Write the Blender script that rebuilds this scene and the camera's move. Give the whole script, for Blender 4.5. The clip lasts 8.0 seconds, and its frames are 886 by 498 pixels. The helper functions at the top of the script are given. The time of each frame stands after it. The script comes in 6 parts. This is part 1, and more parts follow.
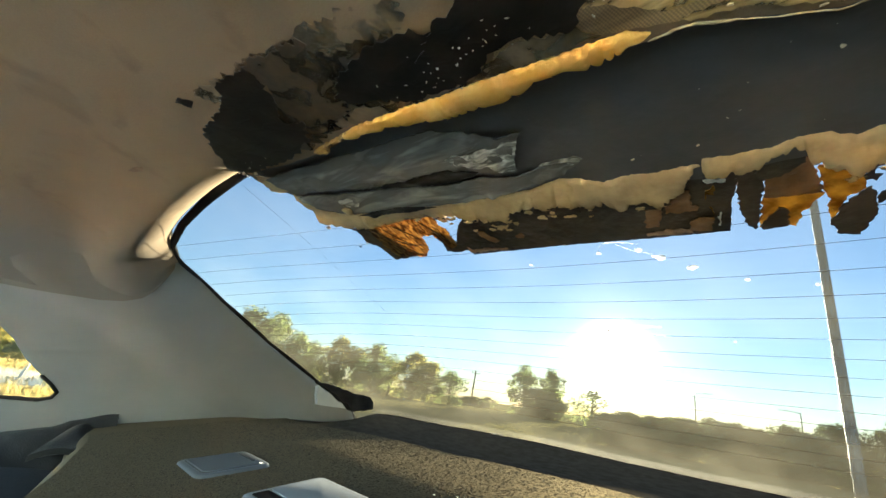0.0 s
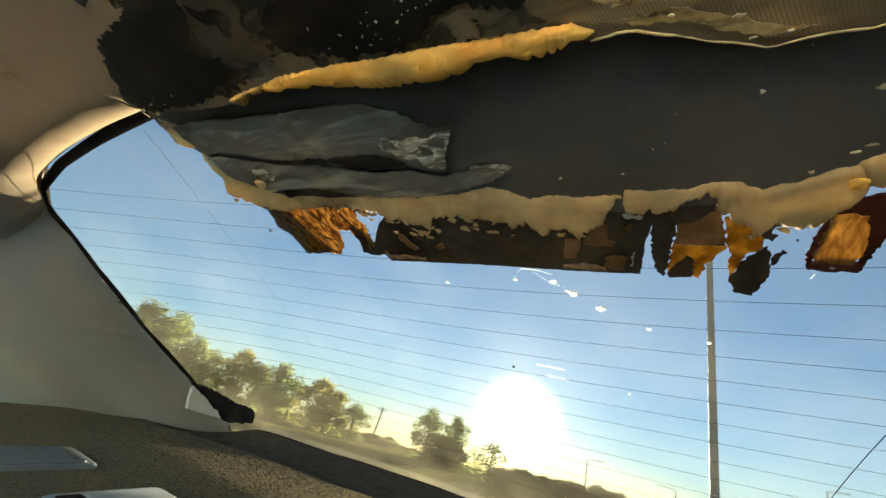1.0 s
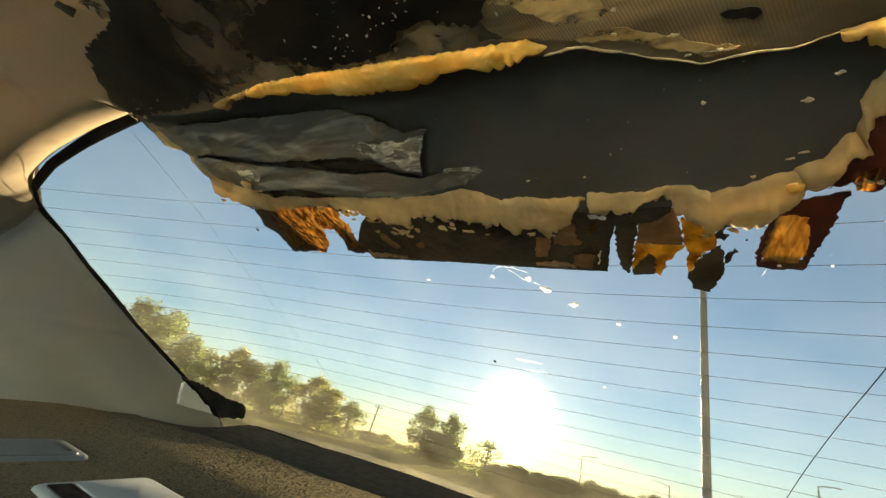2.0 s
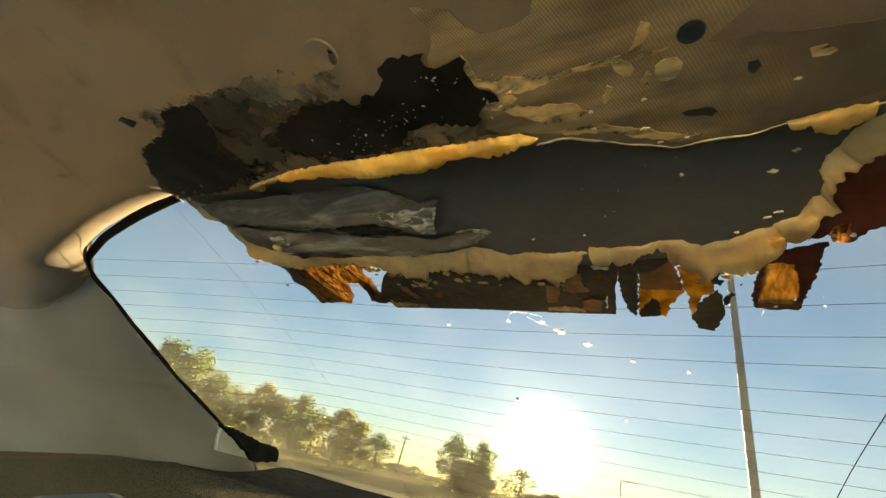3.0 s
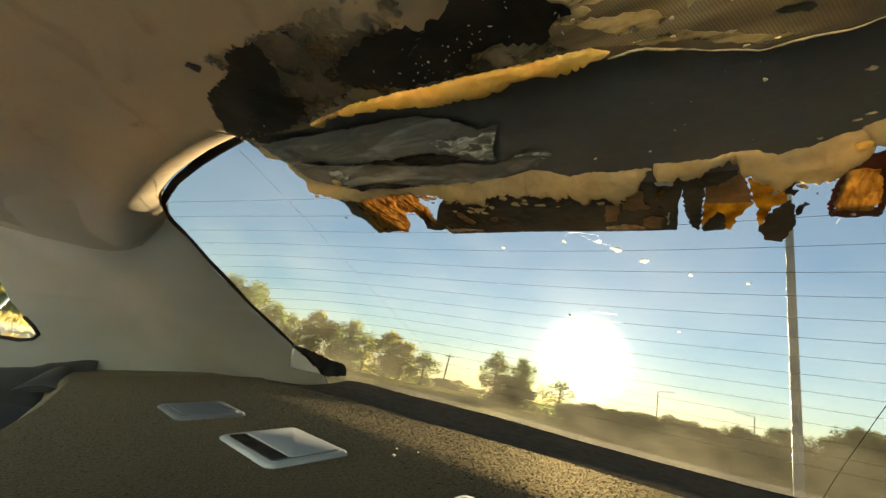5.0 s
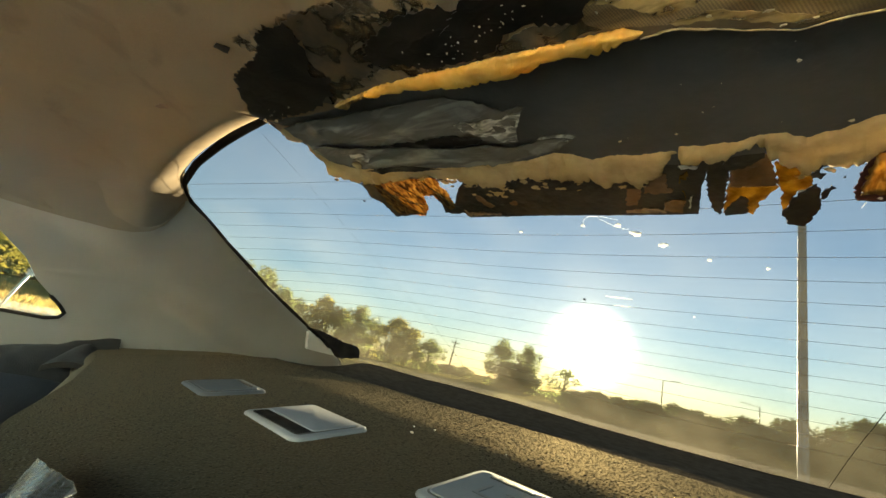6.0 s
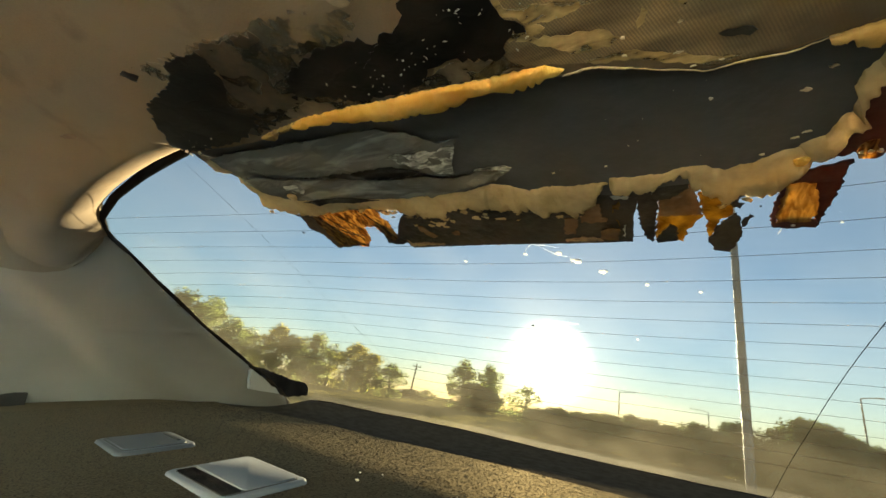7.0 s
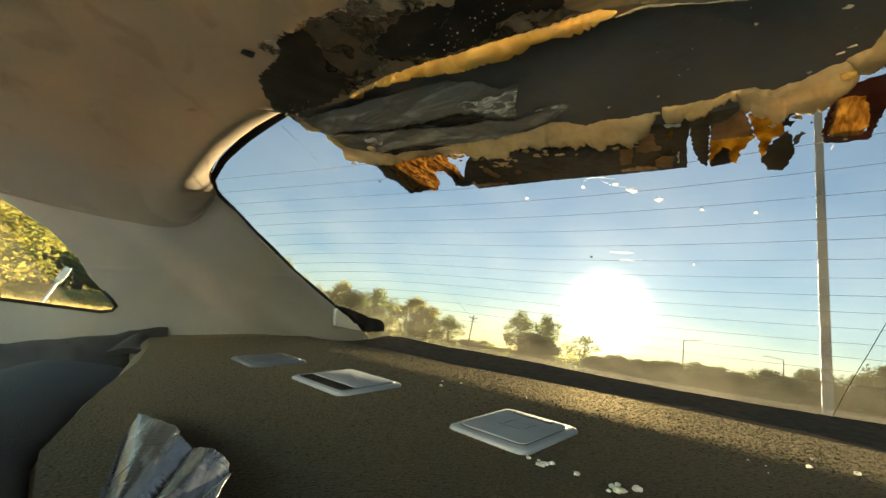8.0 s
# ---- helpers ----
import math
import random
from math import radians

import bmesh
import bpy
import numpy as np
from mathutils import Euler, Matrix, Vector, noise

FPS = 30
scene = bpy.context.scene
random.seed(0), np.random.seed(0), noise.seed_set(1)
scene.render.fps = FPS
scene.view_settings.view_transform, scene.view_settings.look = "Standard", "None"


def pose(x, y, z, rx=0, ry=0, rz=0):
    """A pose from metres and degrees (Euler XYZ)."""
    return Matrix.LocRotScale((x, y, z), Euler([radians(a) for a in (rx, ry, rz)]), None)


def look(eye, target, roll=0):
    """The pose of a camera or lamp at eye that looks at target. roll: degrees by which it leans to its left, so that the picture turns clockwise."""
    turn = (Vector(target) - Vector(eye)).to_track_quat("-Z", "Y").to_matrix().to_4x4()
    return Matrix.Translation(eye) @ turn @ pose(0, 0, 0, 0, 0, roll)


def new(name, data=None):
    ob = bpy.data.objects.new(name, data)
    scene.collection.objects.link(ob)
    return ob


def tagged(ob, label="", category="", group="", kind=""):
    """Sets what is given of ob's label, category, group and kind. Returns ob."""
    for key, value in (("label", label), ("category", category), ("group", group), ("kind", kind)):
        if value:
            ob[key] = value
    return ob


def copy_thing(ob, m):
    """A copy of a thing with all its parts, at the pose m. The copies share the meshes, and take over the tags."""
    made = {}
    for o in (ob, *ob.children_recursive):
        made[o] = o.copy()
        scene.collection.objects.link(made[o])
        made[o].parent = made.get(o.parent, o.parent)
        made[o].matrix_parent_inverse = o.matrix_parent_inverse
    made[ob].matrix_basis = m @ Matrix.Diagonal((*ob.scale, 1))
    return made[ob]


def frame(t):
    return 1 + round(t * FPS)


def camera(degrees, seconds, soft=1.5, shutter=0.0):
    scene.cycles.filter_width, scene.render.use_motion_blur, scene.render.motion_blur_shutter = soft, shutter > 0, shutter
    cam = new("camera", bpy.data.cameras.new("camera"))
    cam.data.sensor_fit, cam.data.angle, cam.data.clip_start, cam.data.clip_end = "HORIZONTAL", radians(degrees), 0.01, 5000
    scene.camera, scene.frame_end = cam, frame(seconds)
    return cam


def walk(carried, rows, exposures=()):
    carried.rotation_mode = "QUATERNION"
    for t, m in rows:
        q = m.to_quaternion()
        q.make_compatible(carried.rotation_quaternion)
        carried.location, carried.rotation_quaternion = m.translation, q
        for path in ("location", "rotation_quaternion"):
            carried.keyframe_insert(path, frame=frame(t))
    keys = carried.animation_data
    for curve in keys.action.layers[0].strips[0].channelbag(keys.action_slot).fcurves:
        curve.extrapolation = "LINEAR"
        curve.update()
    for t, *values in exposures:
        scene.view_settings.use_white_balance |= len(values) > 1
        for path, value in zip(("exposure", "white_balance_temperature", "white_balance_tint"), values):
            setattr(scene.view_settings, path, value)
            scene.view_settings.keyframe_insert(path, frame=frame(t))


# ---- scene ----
cam = camera(93.6, 8.0)
PATH = [
    (0, (0.144, 0.028, 1.12), (-1.118, 1.434, 1.775), 8.7),
    (0.2, (0.153, 0.042, 1.127), (-1.001, 1.513, 1.833), 9.7),
    (0.5, (0.141, 0.069, 1.112), (-0.859, 1.644, 1.833), 14.2),
    (1, (0.142, 0.07, 1.106), (-0.857, 1.57, 1.973), 16.6),
    (1.2, (0.149, 0.077, 1.104), (-0.812, 1.62, 1.938), 16.8),
    (2.3, (0.171, 0.051, 1.104), (-0.837, 1.521, 2.01), 15.8),
    (2.5, (0.178, 0.04, 1.115), (-0.832, 1.47, 2.082), 15.0),
    (3, (0.182, 0.029, 1.114), (-0.871, 1.444, 2.057), 14.6),
    (3.5, (0.188, 0.017, 1.103), (-0.939, 1.45, 1.926), 14.2),
    (4, (0.183, 0.001, 1.097), (-1.029, 1.424, 1.808), 13.8),
    (4.5, (0.178, -0.004, 1.102), (-1.054, 1.428, 1.757), 13.2),
    (4.7, (0.175, 0.009, 1.104), (-1.036, 1.47, 1.735), 12.7),
    (6, (0.163, -0.002, 1.094), (-1.07, 1.482, 1.623), 13.4),
    (6.5, (0.165, -0.005, 1.09), (-1.073, 1.478, 1.61), 12.8),
    (6.8, (0.161, 0.012, 1.111), (-0.937, 1.559, 1.746), 10.2),
    (7, (0.169, 0.014, 1.112), (-0.898, 1.569, 1.777), 10.1),
    (7.5, (0.18, 0.007, 1.106), (-0.911, 1.579, 1.687), 8.8),
    (8, (0.189, -0.036, 1.073), (-1.088, 1.447, 1.488), 9.2),
]
# brightness and white balance drift while the phone's camera adapts: seconds, stops, kelvin, tint
EXPOSURES = [(0, 7.26, 5600, 12), (0.5, 6.99, 5750, 11), (1.2, 6.90, 6150, 11), (2.5, 6.98, 7000, 12), (3.2, 6.98, 7050, 13), (4.5, 6.90, 6950, 13), (6, 6.87, 6800, 11), (7, 6.88, 6750, 11), (8, 6.92, 6800, 12)]
walk(cam, [(t, look(eye, target, roll)) for t, eye, target, roll in PATH], EXPOSURES)

# ---- sky, sun ----
SUN_AZ, SUN_EL = -18.2, 6.5
sun_dir = Vector((math.sin(radians(SUN_AZ)) * math.cos(radians(SUN_EL)), math.cos(radians(SUN_AZ)) * math.cos(radians(SUN_EL)), math.sin(radians(SUN_EL))))
world = bpy.data.worlds.new("evening_sky")
scene.world = world
world.use_nodes = True
wt = world.node_tree
wt.nodes.clear()


def wnode(kind, **values):
    n = wt.nodes.new(kind)
    for k, v in values.items():
        n.inputs[k].default_value = v
    return n


sky = wt.nodes.new("ShaderNodeTexSky")
sky.sky_type = "NISHITA"
sky.sun_disc = False
sky.sun_elevation = radians(SUN_EL)
sky.sun_rotation = radians(SUN_AZ)
sky.air_density, sky.dust_density, sky.ozone_density = 1.0, 0.08, 2.2
sky_bg = wnode("ShaderNodeBackground", Strength=0.026)
wt.links.new(sky.outputs[0], sky_bg.inputs[0])
# the sun's own disc and its aureole in the hazy air
co = wt.nodes.new("ShaderNodeTexCoord")
dotp = wt.nodes.new("ShaderNodeVectorMath")
dotp.operation = "DOT_PRODUCT"
wt.links.new(co.outputs["Generated"], dotp.inputs[0])
dotp.inputs[1].default_value = sun_dir
near = wt.nodes.new("ShaderNodeMapRange")
near.inputs["From Min"].default_value = math.cos(radians(6.6))
near.inputs["From Max"].default_value = 1.0
wt.links.new(dotp.outputs["Value"], near.inputs["Value"])
power = wt.nodes.new("ShaderNodeMath")
power.operation = "POWER"
power.inputs[1].default_value = 3.0
wt.links.new(near.outputs[0], power.inputs[0])
gain = wt.nodes.new("ShaderNodeMath")
gain.operation = "MULTIPLY"
gain.inputs[1].default_value = 1.6
wt.links.new(power.outputs[0], gain.inputs[0])
glow = wnode("ShaderNodeBackground", Color=(1.0, 0.86, 0.55, 1))
wt.links.new(gain.outputs[0], glow.inputs["Strength"])
# thin even haze over the whole sky
haze = wnode("ShaderNodeBackground", Color=(0.60, 0.89, 1.0, 1), Strength=0.0275)
hazy = wt.nodes.new("ShaderNodeAddShader")
wt.links.new(sky_bg.outputs[0], hazy.inputs[0])
wt.links.new(haze.outputs[0], hazy.inputs[1])
# wide faint aureole
wide_ring = wt.nodes.new("ShaderNodeMapRange")
wide_ring.inputs["From Min"].default_value, wide_ring.inputs["From Max"].default_value = math.cos(radians(17)), 1.0
wt.links.new(dotp.outputs["Value"], wide_ring.inputs["Value"])
soft_ring = wt.nodes.new("ShaderNodeMath")
soft_ring.operation = "POWER"
soft_ring.inputs[1].default_value = 4.0
wt.links.new(wide_ring.outputs[0], soft_ring.inputs[0])
ring_gain = wt.nodes.new("ShaderNodeMath")
ring_gain.operation = "MULTIPLY"
ring_gain.inputs[1].default_value = 0.045
wt.links.new(soft_ring.outputs[0], ring_gain.inputs[0])
aureole = wnode("ShaderNodeBackground", Color=(1.0, 0.86, 0.60, 1))
wt.links.new(ring_gain.outputs[0], aureole.inputs["Strength"])
ringed = wt.nodes.new("ShaderNodeAddShader")
wt.links.new(hazy.outputs[0], ringed.inputs[0])
wt.links.new(aureole.outputs[0], ringed.inputs[1])
both = wt.nodes.new("ShaderNodeAddShader")
wt.links.new(ringed.outputs[0], both.inputs[0])
wt.links.new(glow.outputs[0], both.inputs[1])
wout = wt.nodes.new("ShaderNodeOutputWorld")
wt.links.new(both.outputs[0], wout.inputs[0])

sun_data = bpy.data.lights.new("sun", "SUN")
sun_data.energy, sun_data.angle, sun_data.color = 6.6, radians(0.6), (1.0, 0.79, 0.44)
sun = new("sun", sun_data)
sun.matrix_world = look(sun_dir * 40, (0, 0, 0))


# ---- materials ----
def mat(name, dark, light, scale=40.0, rough=0.8, bump=0.3, fine=400.0, metal=0.0, spread=(0.35, 0.65), see=0.0, tint=(1, 1, 1), glow_through=0.0, spec=0.5, dist=0.002, crinkle=0.0):
    """Two-scale procedural surface. see: share let straight through with tint; glow_through: share of light scattered through."""
    m = bpy.data.materials.new(name)
    m.use_nodes = True
    t = m.node_tree
    t.nodes.clear()
    out = t.nodes.new("ShaderNodeOutputMaterial")
    bs = t.nodes.new("ShaderNodeBsdfPrincipled")
    tc = t.nodes.new("ShaderNodeTexCoord")
    big = t.nodes.new("ShaderNodeTexNoise")
    big.inputs["Scale"].default_value, big.inputs["Detail"].default_value = scale, 6.0
    small = t.nodes.new("ShaderNodeTexNoise")
    small.inputs["Scale"].default_value, small.inputs["Detail"].default_value = fine, 3.0
    for n in (big, small):
        t.links.new(tc.outputs["Object"], n.inputs["Vector"])
    add = t.nodes.new("ShaderNodeMath")
    add.operation = "MULTIPLY_ADD"
    add.inputs[1].default_value, add.inputs[2].default_value = 0.35, -0.17
    t.links.new(small.outputs[0], add.inputs[0])
    sm = t.nodes.new("ShaderNodeMath")
    t.links.new(big.outputs[0], sm.inputs[0])
    t.links.new(add.outputs[0], sm.inputs[1])
    ramp = t.nodes.new("ShaderNodeValToRGB")
    ramp.color_ramp.elements[0].position, ramp.color_ramp.elements[1].position = spread
    ramp.color_ramp.elements[0].color, ramp.color_ramp.elements[1].color = (*dark, 1), (*light, 1)
    t.links.new(sm.outputs[0], ramp.inputs[0])
    t.links.new(ramp.outputs[0], bs.inputs["Base Color"])
    rr = t.nodes.new("ShaderNodeMapRange")
    rr.inputs["To Min"].default_value, rr.inputs["To Max"].default_value = max(0.02, rough - 0.12), min(1, rough + 0.12)
    t.links.new(big.outputs[0], rr.inputs["Value"])
    t.links.new(rr.outputs[0], bs.inputs["Roughness"])
    bs.inputs["Metallic"].default_value = metal
    bs.inputs["Specular IOR Level"].default_value = spec
    height = small.outputs[0]
    if crinkle:
        mp = t.nodes.new("ShaderNodeMapping")
        mp.inputs["Rotation"].default_value, mp.inputs["Scale"].default_value = (0, 0, 0.3), (0.35, 1.0, 1.0)
        warp = t.nodes.new("ShaderNodeMix")
        warp.data_type, warp.inputs[0].default_value = "RGBA", 0.04
        t.links.new(tc.outputs["Object"], warp.inputs[6])
        t.links.new(big.outputs[1], warp.inputs[7])
        t.links.new(warp.outputs[2], mp.inputs[0])
        vo = t.nodes.new("ShaderNodeTexVoronoi")
        vo.feature = "DISTANCE_TO_EDGE"
        vo.inputs["Scale"].default_value = crinkle
        t.links.new(mp.outputs[0], vo.inputs["Vector"])
        lim = t.nodes.new("ShaderNodeMath")
        lim.operation = "MINIMUM"
        lim.inputs[1].default_value = 0.16
        t.links.new(vo.outputs[0], lim.inputs[0])
        scl = t.nodes.new("ShaderNodeMath")
        scl.operation = "MULTIPLY_ADD"
        scl.inputs[1].default_value = 5.0
        t.links.new(lim.outputs[0], scl.inputs[0])
        t.links.new(height, scl.inputs[2])
        height = scl.outputs[0]
    bp = t.nodes.new("ShaderNodeBump")
    bp.inputs["Strength"].default_value, bp.inputs["Distance"].default_value = bump, dist
    t.links.new(height, bp.inputs["Height"])
    t.links.new(bp.outputs[0], bs.inputs["Normal"])
    last = bs.outputs[0]
    if glow_through:
        tr = t.nodes.new("ShaderNodeBsdfTranslucent")
        t.links.new(ramp.outputs[0], tr.inputs[0])
        t.links.new(bp.outputs[0], tr.inputs["Normal"])
        mx = t.nodes.new("ShaderNodeMixShader")
        mx.inputs[0].default_value = glow_through
        t.links.new(last, mx.inputs[1])
        t.links.new(tr.outputs[0], mx.inputs[2])
        last = mx.outputs[0]
    if see:
        tp = t.nodes.new("ShaderNodeBsdfTransparent")
        mulc = t.nodes.new("ShaderNodeMix")
        mulc.data_type, mulc.blend_type = "RGBA", "MULTIPLY"
        mulc.inputs[0].default_value = 1.0
        rp = t.nodes.new("ShaderNodeValToRGB")
        rp.color_ramp.elements[0].position, rp.color_ramp.elements[1].position = 0.3, 0.7
        rp.color_ramp.elements[0].color, rp.color_ramp.elements[1].color = (0.3, 0.25, 0.25, 1), (1, 1, 1, 1)
        t.links.new(big.outputs[0], rp.inputs[0])
        t.links.new(rp.outputs[0], mulc.inputs[6])
        mulc.inputs[7].default_value = (*tint, 1)
        t.links.new(mulc.outputs[2], tp.inputs[0])
        mx = t.nodes.new("ShaderNodeMixShader")
        mx.inputs[0].default_value = see
        t.links.new(last, mx.inputs[1])
        t.links.new(tp.outputs[0], mx.inputs[2])
        last = mx.outputs[0]
    t.links.new(last, out.inputs[0])
    return m


def headliner_material(name, dark, light, sky_lit):
    """Knit headliner fabric, rubbed with brown smudges; cool side light painted in as grey."""
    m = mat(name, dark, light, 9.0, 0.9, 0.2, 700.0, dist=0.001)
    t = m.node_tree
    bs = next(n for n in t.nodes if n.type == "BSDF_PRINCIPLED")
    ramp = next(n for n in t.nodes if n.type == "VALTORGB")
    tc = next(n for n in t.nodes if n.type == "TEX_COORD")
    n1 = t.nodes.new("ShaderNodeTexNoise")
    n1.inputs["Scale"].default_value, n1.inputs["Detail"].default_value, n1.inputs["Distortion"].default_value = 17.0, 5.0, 0.5
    t.links.new(tc.outputs["Object"], n1.inputs["Vector"])
    cut = t.nodes.new("ShaderNodeMapRange")
    cut.inputs["From Min"].default_value, cut.inputs["From Max"].default_value = 0.56, 0.74
    cut.inputs["To Max"].default_value = 0.55
    t.links.new(n1.outputs[0], cut.inputs["Value"])
    mix = t.nodes.new("ShaderNodeMix")
    mix.data_type = "RGBA"
    t.links.new(cut.outputs[0], mix.inputs[0])
    t.links.new(ramp.outputs[0], mix.inputs[6])
    mix.inputs[7].default_value = (dark[0] * 0.5, dark[1] * 0.46, dark[2] * 0.42, 1)
    # Grey low down, brown up high: the sides' cool sky light as colour.
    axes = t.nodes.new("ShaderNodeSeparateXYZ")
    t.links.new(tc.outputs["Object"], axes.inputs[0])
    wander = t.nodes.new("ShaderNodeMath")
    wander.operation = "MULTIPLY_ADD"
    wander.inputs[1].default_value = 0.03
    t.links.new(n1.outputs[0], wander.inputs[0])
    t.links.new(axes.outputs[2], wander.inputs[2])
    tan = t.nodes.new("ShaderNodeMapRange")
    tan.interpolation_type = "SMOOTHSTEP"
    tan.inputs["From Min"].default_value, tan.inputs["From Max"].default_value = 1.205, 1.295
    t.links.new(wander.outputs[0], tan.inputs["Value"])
    lit_mix = t.nodes.new("ShaderNodeMix")
    lit_mix.data_type = "RGBA"
    t.links.new(tan.outputs[0], lit_mix.inputs[0])
    lit_mix.inputs[6].default_value = (*sky_lit, 1)
    t.links.new(mix.outputs[2], lit_mix.inputs[7])
    t.links.new(lit_mix.outputs[2], bs.inputs["Base Color"])
    return m


def backing_material():
    """Bare headliner backing: brown net of fine slanting threads, drowned in a smooth brown stain to one side."""
    m = mat("brown_net_backing", (0.135, 0.084, 0.036), (0.38, 0.242, 0.102), 30.0, 0.6, 0.3, 300.0, dist=0.001, spread=(0.38, 0.66))
    t = m.node_tree
    bs = next(n for n in t.nodes if n.type == "BSDF_PRINCIPLED")
    ramp = next(n for n in t.nodes if n.type == "VALTORGB")
    tc = next(n for n in t.nodes if n.type == "TEX_COORD")
    drag = t.nodes.new("ShaderNodeMapping")
    drag.inputs["Rotation"].default_value, drag.inputs["Scale"].default_value = (0, 0, -0.12), (0.45, 1.5, 1.0)
    t.links.new(tc.outputs["Object"], drag.inputs["Vector"])
    n2 = t.nodes.new("ShaderNodeTexNoise")
    n2.inputs["Scale"].default_value, n2.inputs["Detail"].default_value, n2.inputs["Distortion"].default_value = 30.0, 4.0, 0.3
    t.links.new(drag.outputs[0], n2.inputs["Vector"])
    for l in list(ramp.inputs[0].links):
        t.links.remove(l)
    t.links.new(n2.outputs[0], ramp.inputs[0])
    last = ramp.outputs[0]
    for turn, scale, low in ((0.35, 210.0, 0.74), (-0.95, 230.0, 0.93)):
        mp = t.nodes.new("ShaderNodeMapping")
        mp.inputs["Rotation"].default_value = (0, 0, turn)
        t.links.new(tc.outputs["Object"], mp.inputs["Vector"])
        wv = t.nodes.new("ShaderNodeTexWave")
        wv.inputs["Scale"].default_value, wv.inputs["Distortion"].default_value, wv.inputs["Detail Scale"].default_value = scale, 1.4, 2.0
        t.links.new(mp.outputs[0], wv.inputs["Vector"])
        mr = t.nodes.new("ShaderNodeMapRange")
        mr.inputs["To Min"].default_value, mr.inputs["To Max"].default_value = low, 1.15
        t.links.new(wv.outputs[1], mr.inputs["Value"])
        mul = t.nodes.new("ShaderNodeMix")
        mul.data_type, mul.blend_type = "RGBA", "MULTIPLY"
        mul.inputs[0].default_value = 1.0
        t.links.new(last, mul.inputs[6])
        t.links.new(mr.outputs[0], mul.inputs[7])
        last = mul.outputs[2]
    # the stain's wandering margin
    wander = t.nodes.new("ShaderNodeTexNoise")
    wander.inputs["Scale"].default_value, wander.inputs["Detail"].default_value = 22.0, 5.0
    t.links.new(tc.outputs["Object"], wander.inputs["Vector"])
    axes = t.nodes.new("ShaderNodeSeparateXYZ")
    t.links.new(tc.outputs["Object"], axes.inputs[0])
    edge = t.nodes.new("ShaderNodeMath")
    edge.operation = "MULTIPLY_ADD"
    edge.inputs[1].default_value = 0.16
    t.links.new(wander.outputs[0], edge.inputs[0])
    t.links.new(axes.outputs[0], edge.inputs[2])
    soaked = t.nodes.new("ShaderNodeMapRange")
    soaked.inputs["From Min"].default_value, soaked.inputs["From Max"].default_value = 0.228, 0.285
    soaked.inputs["To Max"].default_value = 0.95
    t.links.new(edge.outputs[0], soaked.inputs["Value"])
    blot = t.nodes.new("ShaderNodeTexNoise")
    blot.inputs["Scale"].default_value, blot.inputs["Detail"].default_value = 40.0, 3.0
    t.links.new(tc.outputs["Object"], blot.inputs["Vector"])
    brown = t.nodes.new("ShaderNodeValToRGB")
    brown.color_ramp.elements[0].position, brown.color_ramp.elements[1].position = 0.3, 0.7
    brown.color_ramp.elements[0].color, brown.color_ramp.elements[1].color = (0.074, 0.048, 0.024, 1), (0.125, 0.082, 0.042, 1)
    t.links.new(blot.outputs[0], brown.inputs[0])
    soak = t.nodes.new("ShaderNodeMix")
    soak.data_type = "RGBA"
    t.links.new(soaked.outputs[0], soak.inputs[0])
    t.links.new(last, soak.inputs[6])
    t.links.new(brown.outputs[0], soak.inputs[7])
    t.links.new(soak.outputs[2], bs.inputs["Base Color"])
    return m


def worn(m, scale, low, high, stretch=(1.0, 1.0, 1.0)):
    """Rubs the layer away in patches: clear where its noise is below low."""
    t = m.node_tree
    out = next(n for n in t.nodes if n.type == "OUTPUT_MATERIAL")
    tc = next(n for n in t.nodes if n.type == "TEX_COORD")
    mp = t.nodes.new("ShaderNodeMapping")
    mp.inputs["Scale"].default_value = stretch
    t.links.new(tc.outputs["Object"], mp.inputs["Vector"])
    nz = t.nodes.new("ShaderNodeTexNoise")
    nz.inputs["Scale"].default_value, nz.inputs["Detail"].default_value, nz.inputs["Distortion"].default_value = scale, 6.0, 0.4
    t.links.new(mp.outputs[0], nz.inputs["Vector"])
    mr = t.nodes.new("ShaderNodeMapRange")
    mr.inputs["From Min"].default_value, mr.inputs["From Max"].default_value = low, high
    t.links.new(nz.outputs[0], mr.inputs["Value"])
    tp = t.nodes.new("ShaderNodeBsdfTransparent")
    mx = t.nodes.new("ShaderNodeMixShader")
    t.links.new(mr.outputs[0], mx.inputs[0])
    t.links.new(tp.outputs[0], mx.inputs[1])
    t.links.new(out.inputs[0].links[0].from_socket, mx.inputs[2])
    t.links.new(mx.outputs[0], out.inputs[0])
    return m


